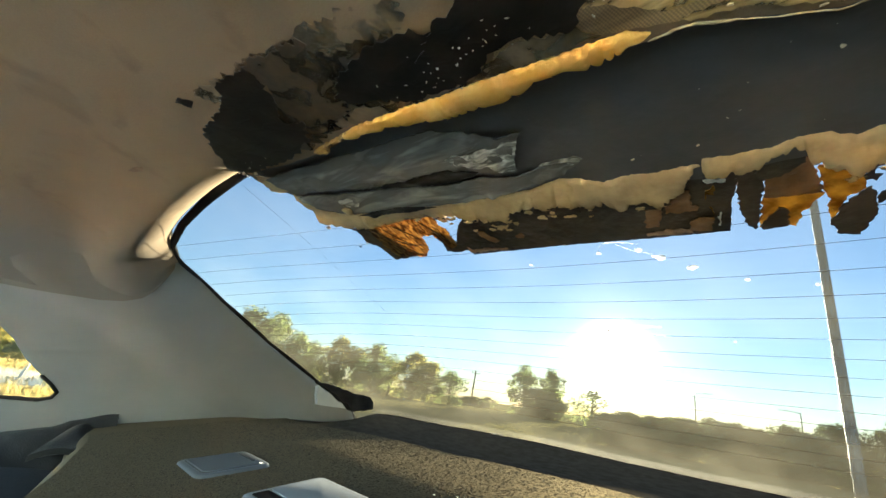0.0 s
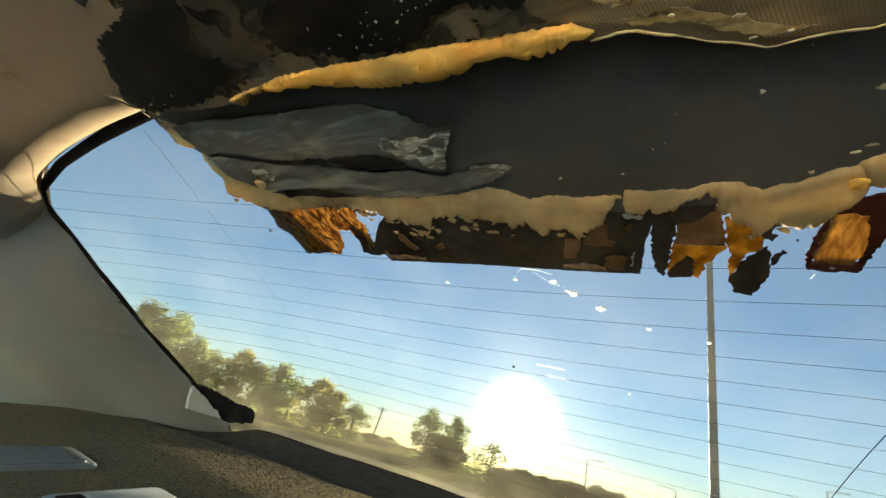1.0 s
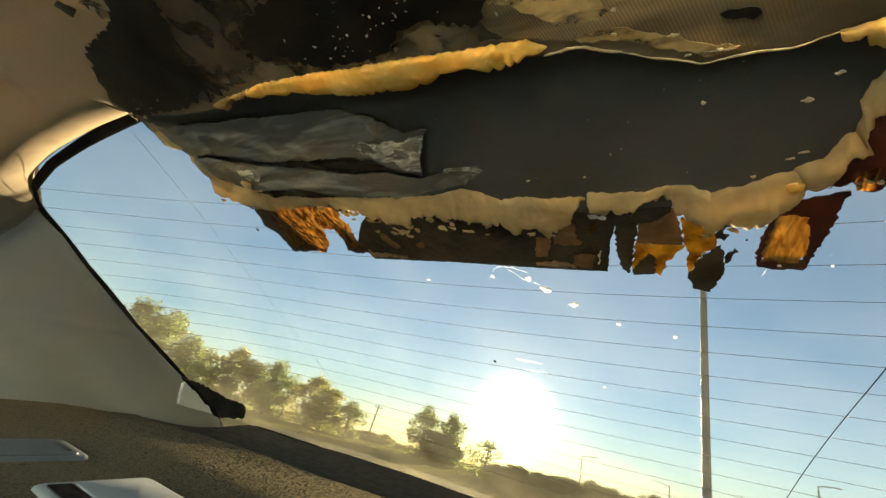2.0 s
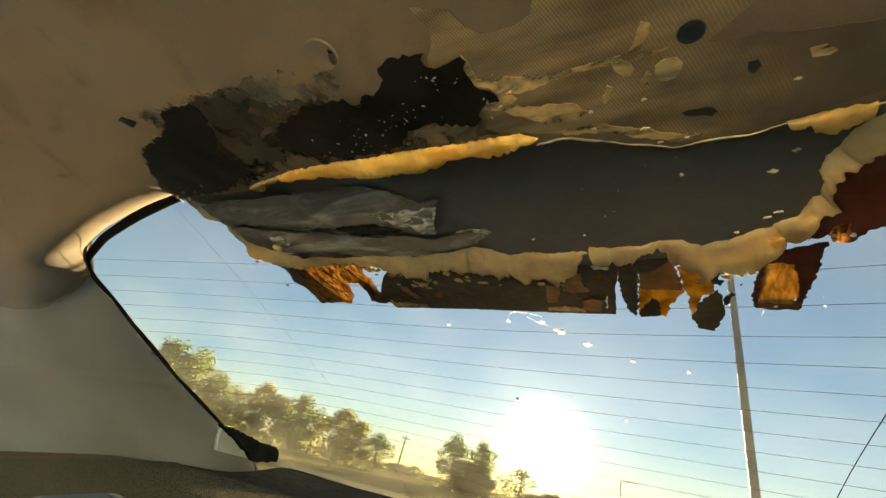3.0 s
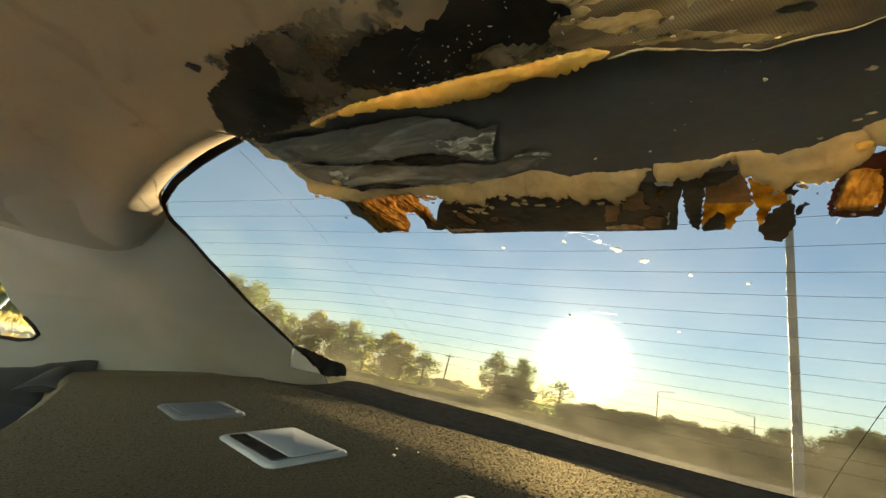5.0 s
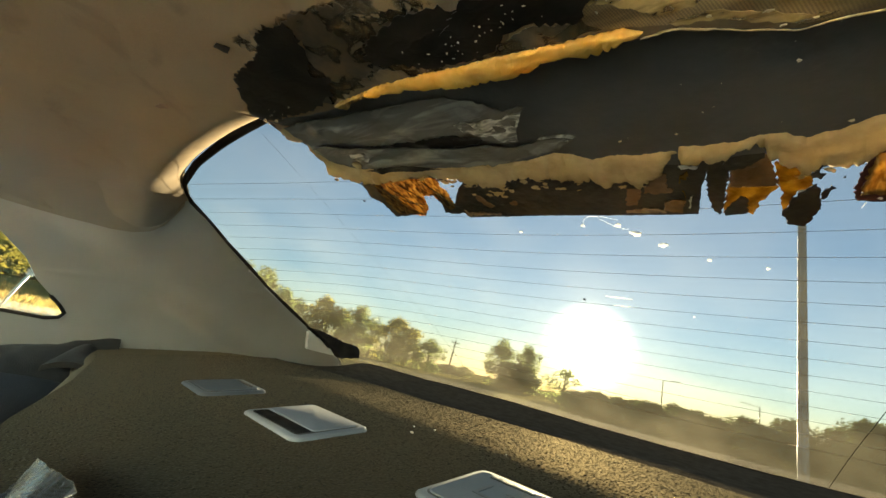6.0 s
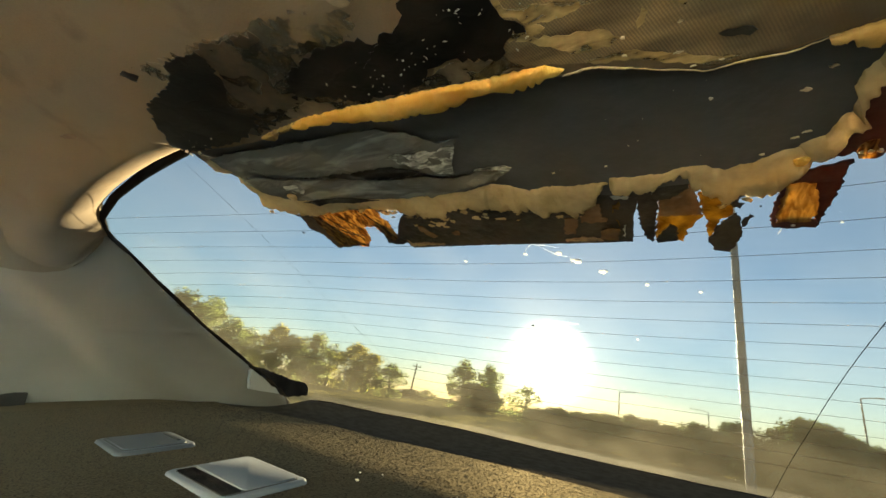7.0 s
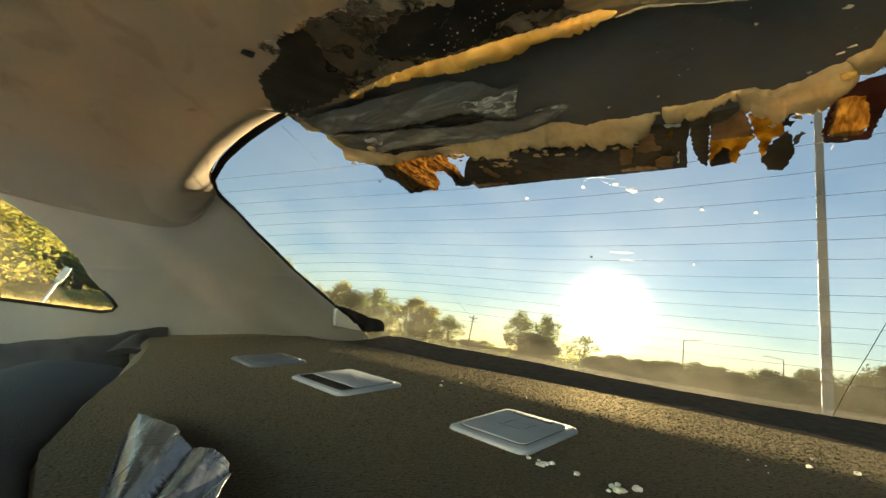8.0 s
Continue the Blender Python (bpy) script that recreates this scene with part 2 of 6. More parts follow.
def glass_material(name, dust=0.02, tint=(0.93, 0.97, 0.96)):
    m = bpy.data.materials.new(name)
    m.use_nodes = True
    t = m.node_tree
    t.nodes.clear()
    out = t.nodes.new("ShaderNodeOutputMaterial")
    tp = t.nodes.new("ShaderNodeBsdfTransparent")
    tp.inputs[0].default_value = (*tint, 1)
    gl = t.nodes.new("ShaderNodeBsdfGlossy")
    gl.inputs["Roughness"].default_value = 0.03
    lw = t.nodes.new("ShaderNodeLayerWeight")
    fr = t.nodes.new("ShaderNodeMath")
    fr.operation = "POWER"
    fr.inputs[1].default_value = 6.0
    t.links.new(lw.outputs["Facing"], fr.inputs[0])
    half = t.nodes.new("ShaderNodeMath")
    half.operation = "MULTIPLY_ADD"
    half.inputs[1].default_value, half.inputs[2].default_value = 0.3, 0.015
    t.links.new(fr.outputs[0], half.inputs[0])
    m1 = t.nodes.new("ShaderNodeMixShader")
    t.links.new(half.outputs[0], m1.inputs[0])
    t.links.new(tp.outputs[0], m1.inputs[1])
    t.links.new(gl.outputs[0], m1.inputs[2])
    tl = t.nodes.new("ShaderNodeBsdfTranslucent")
    tl.inputs[0].default_value = (0.88, 0.82, 0.64, 1)
    tc = t.nodes.new("ShaderNodeTexCoord")
    nz = t.nodes.new("ShaderNodeTexNoise")
    nz.inputs["Scale"].default_value, nz.inputs["Detail"].default_value = 7.0, 8.0
    t.links.new(tc.outputs["Object"], nz.inputs["Vector"])
    mr = t.nodes.new("ShaderNodeMapRange")
    mr.inputs["From Min"].default_value, mr.inputs["From Max"].default_value = 0.3, 0.75
    mr.inputs["To Min"].default_value, mr.inputs["To Max"].default_value = dust * 0.4, dust * 1.8
    t.links.new(nz.outputs[0], mr.inputs["Value"])
    m2 = t.nodes.new("ShaderNodeMixShader")
    t.links.new(mr.outputs[0], m2.inputs[0])
    t.links.new(m1.outputs[0], m2.inputs[1])
    t.links.new(tl.outputs[0], m2.inputs[2])
    t.links.new(m2.outputs[0], out.inputs[0])
    return m


def amber_material(name, dark, mid, light, tint, see):
    """Hardened glue film: streaked and cracked, letting the sky through."""
    m = mat(name, dark, light, 90, 0.35, 0.9, 220, see=see, tint=tint, glow_through=0.55, dist=0.003)
    t = m.node_tree
    tc = next(n for n in t.nodes if n.type == "TEX_COORD")
    ramps = [n for n in t.nodes if n.type == "VALTORGB"]
    warp = t.nodes.new("ShaderNodeMapping")
    warp.inputs["Rotation"].default_value = (0, 0, 0.9)
    warp.inputs["Scale"].default_value = (1.0, 0.28, 1.0)
    t.links.new(tc.outputs["Object"], warp.inputs[0])
    nz = t.nodes.new("ShaderNodeTexNoise")
    nz.inputs["Scale"].default_value, nz.inputs["Detail"].default_value, nz.inputs["Distortion"].default_value = 230.0, 5.0, 1.4
    t.links.new(warp.outputs[0], nz.inputs["Vector"])
    for r in ramps:
        for l in list(r.inputs[0].links):
            t.links.remove(l)
        t.links.new(nz.outputs[0], r.inputs[0])
    ramps[0].color_ramp.elements[0].position, ramps[0].color_ramp.elements[1].position = 0.39, 0.63
    e = ramps[0].color_ramp.elements.new(0.50)
    e.color = (*mid, 1)
    if len(ramps) > 1:
        ramps[1].color_ramp.elements[0].position, ramps[1].color_ramp.elements[1].position = 0.36, 0.56
        ramps[1].color_ramp.elements[0].color = (0.12, 0.07, 0.04, 1)
    return m


def streaks(m, turn, scale, low, high, along=None):
    """Draws the material's colour noise out into long thin streaks, along a bearing if one is given."""
    t = m.node_tree
    ramp = next(n for n in t.nodes if n.type == "VALTORGB")
    tc = next(n for n in t.nodes if n.type == "TEX_COORD")
    mp = t.nodes.new("ShaderNodeMapping")
    mp.inputs["Rotation"].default_value = (0, 0, turn)
    mp.inputs["Scale"].default_value = scale
    n = t.nodes.new("ShaderNodeTexNoise")
    n.inputs["Scale"].default_value, n.inputs["Detail"].default_value, n.inputs["Distortion"].default_value = 1.6, 6.0, 1.2
    source = tc.outputs["Object"]
    if along is not None:
        swing = t.nodes.new("ShaderNodeMapping")
        swing.inputs["Rotation"].default_value = (0, 0, -along)
        t.links.new(source, swing.inputs["Vector"])
        source = swing.outputs[0]
    t.links.new(source, mp.inputs["Vector"])
    t.links.new(mp.outputs[0], n.inputs["Vector"])
    t.links.new(n.outputs[0], ramp.inputs[0])
    ramp.color_ramp.elements[0].position, ramp.color_ramp.elements[1].position = low, high


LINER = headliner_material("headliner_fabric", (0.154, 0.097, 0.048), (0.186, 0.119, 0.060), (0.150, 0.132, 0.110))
BACKING = backing_material()
PILLAR = mat("grey_beige_plastic", (0.194, 0.190, 0.182), (0.228, 0.224, 0.215), 6, 0.6, 0.25, 900, dist=0.0006)
SHELF_CARPET = mat("dark_felt", (0.0185, 0.0164, 0.0140), (0.040, 0.0347, 0.0280), 500, 0.92, 0.2, 500, dist=0.001, spec=0.0, spread=(0.36, 0.70))


def fibre_gloss(m, colour, rough, most):
    """The sheen of a dry fibre pile, strongest at a low angle."""
    t = m.node_tree
    out = next(n for n in t.nodes if n.type == "OUTPUT_MATERIAL")
    gl = t.nodes.new("ShaderNodeBsdfGlossy")
    gl.inputs["Color"].default_value, gl.inputs["Roughness"].default_value = (*colour, 1), rough
    lw = t.nodes.new("ShaderNodeLayerWeight")
    sq = t.nodes.new("ShaderNodeMath")
    sq.operation = "POWER"
    sq.inputs[1].default_value = 3.0
    t.links.new(lw.outputs["Facing"], sq.inputs[0])
    amount = t.nodes.new("ShaderNodeMath")
    amount.operation = "MULTIPLY"
    amount.inputs[1].default_value = most
    t.links.new(sq.outputs[0], amount.inputs[0])
    mx = t.nodes.new("ShaderNodeMixShader")
    t.links.new(amount.outputs[0], mx.inputs[0])
    t.links.new(out.inputs[0].links[0].from_socket, mx.inputs[1])
    t.links.new(gl.outputs[0], mx.inputs[2])
    t.links.new(mx.outputs[0], out.inputs[0])


fibre_gloss(SHELF_CARPET, (1.0, 0.83, 0.53), 0.80, 0.15)
COVER = mat("grey_plastic", (0.150, 0.163, 0.186), (0.190, 0.204, 0.228), 12, 0.85, 0.15, 900, dist=0.0005, spec=0.06)
COVER_DARK = mat("dark_grey_plastic", (0.055, 0.06, 0.068), (0.075, 0.08, 0.09), 12, 0.45, 0.15, 900, dist=0.0005)
CLIP_GREY = mat("pale_grey_plastic", (0.46, 0.48, 0.51), (0.58, 0.60, 0.63), 12, 0.35, 0.15, 900, dist=0.0005)
DARK_TRIM = mat("dark_vinyl_trim", (0.044, 0.038, 0.030), (0.064, 0.055, 0.044), 60, 0.95, 0.2, 400, spec=0.0)
SLOT = mat("black_plastic", (0.012, 0.012, 0.012), (0.02, 0.02, 0.02), 30, 0.5, 0.2)
RUBBER = mat("black_rubber", (0.012, 0.011, 0.011), (0.025, 0.023, 0.022), 30, 0.92, 0.3, spec=0.0)
BLACK_SHEET = mat("black_plastic_sheet", (0.043, 0.037, 0.030), (0.070, 0.061, 0.050), 14, 0.44, 0.4, 60, dist=0.003, spread=(0.15, 0.85))
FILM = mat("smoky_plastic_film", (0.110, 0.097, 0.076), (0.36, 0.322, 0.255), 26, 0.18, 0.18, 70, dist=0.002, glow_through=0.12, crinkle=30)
# Light streaks drawn into the colour as highlights of the folds.
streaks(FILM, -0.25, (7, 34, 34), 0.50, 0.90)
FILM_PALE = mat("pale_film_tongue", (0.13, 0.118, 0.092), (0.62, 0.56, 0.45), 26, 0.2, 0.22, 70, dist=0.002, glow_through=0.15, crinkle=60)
# Stronger pale streaks, the tongue's wispy highlights put into its colour.
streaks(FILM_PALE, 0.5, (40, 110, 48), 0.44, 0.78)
TAPE = mat("black_tape", (0.007, 0.0050, 0.0036), (0.018, 0.0127, 0.009), 40, 0.36, 0.10, 50, dist=0.001, crinkle=60, spec=0.14)
SMEAR = worn(mat("brown_glue_smear", (0.030, 0.018, 0.009), (0.072, 0.043, 0.020), 45, 0.5, 0.3, 160, dist=0.001), 42, 0.30, 0.52)
TAN_SMEAR = worn(mat("tan_rubbed_smear", (0.120, 0.078, 0.040), (0.190, 0.128, 0.068), 45, 0.7, 0.3, 160, dist=0.001), 38, 0.40, 0.62)
STAIN = worn(mat("brown_stain", (0.070, 0.048, 0.025), (0.140, 0.096, 0.050), 35, 0.6, 0.3, 160, dist=0.001), 34, 0.34, 0.58)
GOLD_GLUE = worn(mat("dry_golden_glue", (0.40, 0.250, 0.090), (0.62, 0.405, 0.158), 60, 0.6, 0.4, 220, dist=0.001), 70, 0.33, 0.58, (0.5, 1.4, 1.0))
TAR = mat("black_tar", (0.010, 0.008, 0.006), (0.030, 0.022, 0.015), 60, 0.35, 0.4, 200, dist=0.001)
PALE_GLUE = mat("pale_glue_smear", (0.46, 0.34, 0.18), (0.70, 0.55, 0.34), 60, 0.5, 0.4, 220, dist=0.002)
FOAM = mat("tan_expanding_foam", (0.43, 0.290, 0.125), (0.56, 0.395, 0.180), 45, 0.8, 0.25, 160, glow_through=0.36, dist=0.003)
# Yellower than the tan foam: the glow of sunlight through it as colour.
GOLD = mat("sunlit_yellow_foam", (0.84, 0.50, 0.085), (0.93, 0.64, 0.17), 40, 0.6, 0.6, 140, glow_through=0.6, dist=0.004)
ORANGE_FOAM = mat("orange_expanding_foam", (0.56, 0.32, 0.075), (0.78, 0.50, 0.15), 60, 0.6, 0.5, 160, glow_through=0.4, dist=0.003)
TORN_EDGE = mat("frayed_tan_edge", (0.30, 0.20, 0.095), (0.52, 0.37, 0.19), 160, 0.8, 0.5, 400, dist=0.001)
BROWN_FOAM = mat("brown_expanding_foam", (0.26, 0.135, 0.035), (0.50, 0.29, 0.075), 60, 0.6, 0.5, 160, glow_through=0.4, dist=0.003)
AMBER = amber_material("amber_glue_film", (0.085, 0.030, 0.010), (0.36, 0.165, 0.040), (0.70, 0.44, 0.145), (0.90, 0.58, 0.22), 0.55)
AMBER_SHEET = mat("wrinkled_amber_sheet", (0.30, 0.155, 0.035), (0.66, 0.42, 0.14), 130, 0.35, 0.4, 160, see=0.38, tint=(0.85, 0.55, 0.16), glow_through=0.6, dist=0.002)
streaks(AMBER_SHEET, 0.25, (150, 40, 60), 0.36, 0.66)
AMBER_CLEAR = mat("clear_amber_glue", (0.24, 0.130, 0.018), (0.46, 0.270, 0.045), 90, 0.3, 0.4, 160, see=0.60, tint=(0.70, 0.45, 0.085), glow_through=0.5, dist=0.002)
BROWN = mat("brown_glue_film", (0.18, 0.088, 0.035), (0.36, 0.19, 0.075), 40, 0.35, 0.4, 90, see=0.42, tint=(0.50, 0.24, 0.08), dist=0.003)
PALE_BROWN = mat("pale_brown_glue", (0.20, 0.115, 0.058), (0.42, 0.265, 0.145), 120, 0.5, 0.4, 200, glow_through=0.3, dist=0.002)
SMOKE = mat("dark_frit_film", (0.013, 0.009, 0.006), (0.044, 0.029, 0.018), 30, 0.4, 0.4, 90, dist=0.003, spec=0.3)
WINE = mat("dark_red_film", (0.05, 0.010, 0.006), (0.10, 0.022, 0.012), 30, 0.35, 0.3, 90, see=0.2, tint=(0.3, 0.06, 0.03), dist=0.003)
WIRE = mat("defroster_wire", (0.07, 0.05, 0.04), (0.10, 0.07, 0.055), 30, 0.5, 0.0)
GLASS = glass_material("dusty_tinted_glass", 0.0042, (0.190, 0.200, 0.2055))
CABIN_GLASS = glass_material("cabin_window_glass", 0.002, (0.945, 0.930, 0.890))
SIDE_GLASS = glass_material("dusty_side_glass", 0.003, (0.30, 0.305, 0.29))
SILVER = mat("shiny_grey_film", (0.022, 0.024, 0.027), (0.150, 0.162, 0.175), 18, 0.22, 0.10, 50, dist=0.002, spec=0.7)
# Streaks along the folds: the film's reflected highlights painted in as lighter grey.
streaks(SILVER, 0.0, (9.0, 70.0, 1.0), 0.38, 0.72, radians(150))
# Pale cabin surfaces out of view, lightened to bounce light to the headliner.
BEIGE = mat("beige_interior", (0.66, 0.63, 0.58), (0.74, 0.71, 0.66), 6, 0.8, 0.3)
SEAT = mat("dark_seat_fabric", (0.014, 0.0125, 0.0115), (0.026, 0.0225, 0.020), 20, 0.95, 0.4, 500)
PAINT = mat("car_paint", (0.045, 0.047, 0.050), (0.060, 0.062, 0.065), 4, 0.55, 0.02, spec=0.2)
BEAD = mat("glossy_pale_speck", (0.30, 0.26, 0.18), (0.55, 0.5, 0.4), 300, 0.08, 0.2, spec=0.8)
CRUMB = mat("white_crumb", (0.7, 0.68, 0.62), (0.9, 0.87, 0.8), 200, 0.8, 0.4, glow_through=0.75)
FLECK = mat("white_glue_fleck", (0.93, 0.92, 0.90), (0.98, 0.97, 0.95), 200, 0.3, 0.4, glow_through=0.97)
GRASS = mat("dry_grass", (0.075, 0.070, 0.027), (0.155, 0.135, 0.052), 0.15, 0.95, 0.6, 4.0, dist=0.1, spec=0.0)
CONCRETE = mat("pale_concrete", (0.30, 0.29, 0.27), (0.44, 0.43, 0.40), 0.8, 0.9, 0.4, 30, dist=0.01)
LEAF = mat("green_leaf", (0.150, 0.195, 0.066), (0.27, 0.315, 0.115), 0.6, 0.7, 0.2, 3.0, glow_through=0.34)
LEAF_GOLD = mat("yellow_green_leaf", (0.25, 0.235, 0.060), (0.42, 0.385, 0.100), 0.6, 0.7, 0.2, 3.0, glow_through=0.38)
LEAF_DARK = mat("dark_leaf", (0.060, 0.088, 0.028), (0.130, 0.165, 0.052), 0.6, 0.7, 0.2, 3.0, glow_through=0.16)
LEAF_AUTUMN = mat("mottled_autumn_leaf", (0.085, 0.090, 0.026), (0.30, 0.265, 0.066), 2.2, 0.7, 0.2, 9.0, glow_through=0.42)
DRY_BLADE = mat("dry_grass_blade", (0.20, 0.160, 0.058), (0.36, 0.29, 0.112), 0.5, 0.8, 0.2, 6.0, glow_through=0.4)
BARK = mat("bark", (0.05, 0.04, 0.03), (0.11, 0.09, 0.07), 6, 0.9, 0.6, 40, dist=0.02)
STEEL = mat("galvanised_steel", (0.20, 0.20, 0.195), (0.27, 0.27, 0.26), 3, 0.65, 0.2, 50, metal=0.0, spec=0.2)
WOOD = mat("pole_wood", (0.06, 0.045, 0.032), (0.12, 0.09, 0.065), 5, 0.9, 0.5, 60, dist=0.01)
WHITE = mat("white_paint", (0.62, 0.61, 0.58), (0.78, 0.77, 0.74), 8, 0.6, 0.2)


# ---- the car's surfaces, as heights ----
def glass_z(x, y):
    return 1.281 - 0.225 * (y - 0.4) - 0.27 * (y - 0.4) ** 2 - 0.06 * x * x - 0.5 * x ** 4


def roof_z(x, y):
    return 1.297 - 0.7 * x ** 4


def side_x(y, z):
    """The pillar trim: a streak of light low down shaped as a crease, a bent upright facet in front of it, a lower band
    that leans inwards.
    """
    d = z - 1.0
    low = (1.098 + 0.177 * (y - 0.15)) - z
    crease = 0.0016 * math.exp(-(low / 0.0042) ** 2)
    soft = lambda q, w: 0.5 * (q + math.sqrt(q * q + w * w))
    bend = float(np.interp(z, (1.00, 1.10, 1.129, 1.150, 1.166, 1.20), (0.60, 0.343, 0.281, 0.230, 0.178, 0.06))) - y
    rim = float(np.interp(z, (1.05, 1.099, 1.163, 1.212, 1.25, 1.285), (0.72, 0.602, 0.435, 0.314, 0.228, 0.19))) - 0.024
    return -(0.76 - 0.6 * d - d * d) + 0.075 * (y - 0.2) + crease + 0.10 * soft(low, 0.008) * min(1.0, max(0.0, (1.15 - z) / 0.05)) - 0.55 * (soft(bend, 0.02) - soft(bend - 0.075, 0.02)) - 0.20 * soft(y - rim, 0.008)


def shelf_z(y, x=0.0):
    """The shelf climbs to the rear and flattens past a soft crease, less so towards the sides."""
    s = min(1.0, max(0.0, (abs(x) - 0.35) / 0.27))
    d = max(0.0, y - 0.438)
    return 1.0 + 0.145 * (y - 0.33) - (0.130 - 0.065 * s) * (d - 0.03 * (1 - math.exp(-d / 0.03)))


def shelf_end(x):
    return float(np.interp(abs(x), (0.0, 0.1, 0.2, 0.3, 0.4, 0.5, 0.6, 0.65, 0.80), (0.740, 0.740, 0.727, 0.710, 0.675, 0.635, 0.580, 0.560, 0.560)))


def glass_base(x):
    return float(np.interp(abs(x), (0.0, 0.15, 0.25, 0.335, 0.40, 0.46, 0.52, 0.57, 0.61, 0.64, 0.70), (0.995, 0.990, 0.977, 0.958, 0.940, 0.912, 0.877, 0.829, 0.777, 0.745, 0.735)))


def curve_at(points, v):
    """Piecewise smooth value through (position, value) pairs."""
    xs, ys = zip(*points)
    return float(np.interp(v, xs, ys))


# ---- mesh helpers ----
def mesh_of(bm, name):
    me = bpy.data.meshes.new(name)
    bmesh.ops.recalc_face_normals(bm, faces=bm.faces)
    bm.to_mesh(me)
    bm.free()
    return me


def part(name, bm, material, parent=None, label="", smooth=True):
    me = mesh_of(bm, name) if isinstance(bm, bmesh.types.BMesh) else bm
    if not me.materials:
        me.materials.append(material)
    if smooth:
        for p in me.polygons:
            p.use_smooth = True
    ob = new(name, me)
    ob.parent = parent
    if label:
        ob["label"] = label
    return ob


def thing(name, label, category, group="", kind="", at=None):
    ob = new(name)
    ob.empty_display_size = 0.05
    if at is not None:
        ob.matrix_world = at
    return tagged(ob, label, category, group, kind)


def sheet(f, nu, nv, thick=None):
    """A grid f(u, v), u and v from 0 to 1, with a second skin at the offset thick(x, y, z) and closed rims."""
    bm = bmesh.new()
    a = [[bm.verts.new(f(i / nu, j / nv)) for j in range(nv + 1)] for i in range(nu + 1)]
    for i in range(nu):
        for j in range(nv):
            bm.faces.new((a[i][j], a[i + 1][j], a[i + 1][j + 1], a[i][j + 1]))
    if thick is not None:
        off = Vector(thick)
        b = [[bm.verts.new(v.co + off) for v in row] for row in a]
        for i in range(nu):
            for j in range(nv):
                bm.faces.new((b[i][j], b[i][j + 1], b[i + 1][j + 1], b[i + 1][j]))
        for i in range(nu):
            bm.faces.new((a[i][0], b[i][0], b[i + 1][0], a[i + 1][0]))
            bm.faces.new((a[i][nv], a[i + 1][nv], b[i + 1][nv], b[i][nv]))
        for j in range(nv):
            bm.faces.new((a[0][j], a[0][j + 1], b[0][j + 1], b[0][j]))
            bm.faces.new((a[nu][j], b[nu][j], b[nu][j + 1], a[nu][j + 1]))
        rim = {v for row in (a, b) for k, line in enumerate(row) for v in (line if k in (0, nu) else (line[0], line[nv]))}
        for e in bm.edges:
            if e.verts[0] in rim and e.verts[1] in rim:
                e.smooth = False
    return bm


def ragged(outline, jag, step, seed):
    """The outline with points every step and its edges torn by jag metres."""
    rnd = random.Random(seed)
    pts = []
    n = len(outline)
    for i in range(n):
        a, b = Vector(outline[i]), Vector(outline[(i + 1) % n])
        k = max(1, int((b - a).length / step))
        nor = Vector((-(b - a).y, (b - a).x))
        nor = nor.normalized() if nor.length > 0 else nor
        for j in range(k):
            p = a.lerp(b, j / k)
            amp = jag * (1.0 if j else 0.4)
            pts.append(p + nor * rnd.uniform(-amp, amp))
    return pts


def patch(outline, place, jag=0.0015, step=0.004, cell=0.012, thick=0.0012, seed=1, away=(0, 0, 1)):
    """A torn sheet: the outline, cut into cells, laid on place(u, v) -> point, with thickness."""
    pts = ragged(outline, jag, step, seed)
    bm = bmesh.new()
    f = bm.faces.new([bm.verts.new((p[0], p[1], 0)) for p in pts])
    f.normal_update()
    bmesh.ops.triangulate(bm, faces=[f], quad_method="BEAUTY", ngon_method="EAR_CLIP")
    for axis in (0, 1):
        lo, hi = min(p[axis] for p in pts), max(p[axis] for p in pts)
        c = lo + cell * 0.5
        while c < hi:
            co = (c, 0, 0) if axis == 0 else (0, c, 0)
            no = (1, 0, 0) if axis == 0 else (0, 1, 0)
            bmesh.ops.bisect_plane(bm, geom=bm.verts[:] + bm.edges[:] + bm.faces[:], plane_co=co, plane_no=no, dist=1e-6)
            c += cell
    bmesh.ops.triangulate(bm, faces=bm.faces[:])
    for v in bm.verts:
        v.co = place(v.co.x, v.co.y)
    off = Vector(away) * thick
    rim = [e for e in bm.edges if len(e.link_faces) == 1]
    pair = {v: bm.verts.new(v.co + off) for v in list(bm.verts)}
    for f in list(bm.faces):
        bm.faces.new([pair[v] for v in reversed(f.verts)])
    for e in rim:
        e.smooth = False
        bm.faces.new((e.verts[0], e.verts[1], pair[e.verts[1]], pair[e.verts[0]]))
    return bm


def on_glass(drop=0.003, crumple=0.0, size=30.0, shift=0.0):
    def place(x, y):
        n = noise.fractal(Vector((x * size + shift, y * size, shift)), 0.8, 2.1, 4) if crumple else 0
        return Vector((x, y, glass_z(x, y) - drop - crumple * (n + 0.5)))
    return place


def on_roof(drop=0.001, crumple=0.0, size=60.0):
    def place(x, y):
        n = noise.noise(Vector((x * size, y * size, 3.1))) if crumple else 0
        return Vector((x, y, roof_z(x, y) - drop - crumple * (n + 0.6)))
    return place


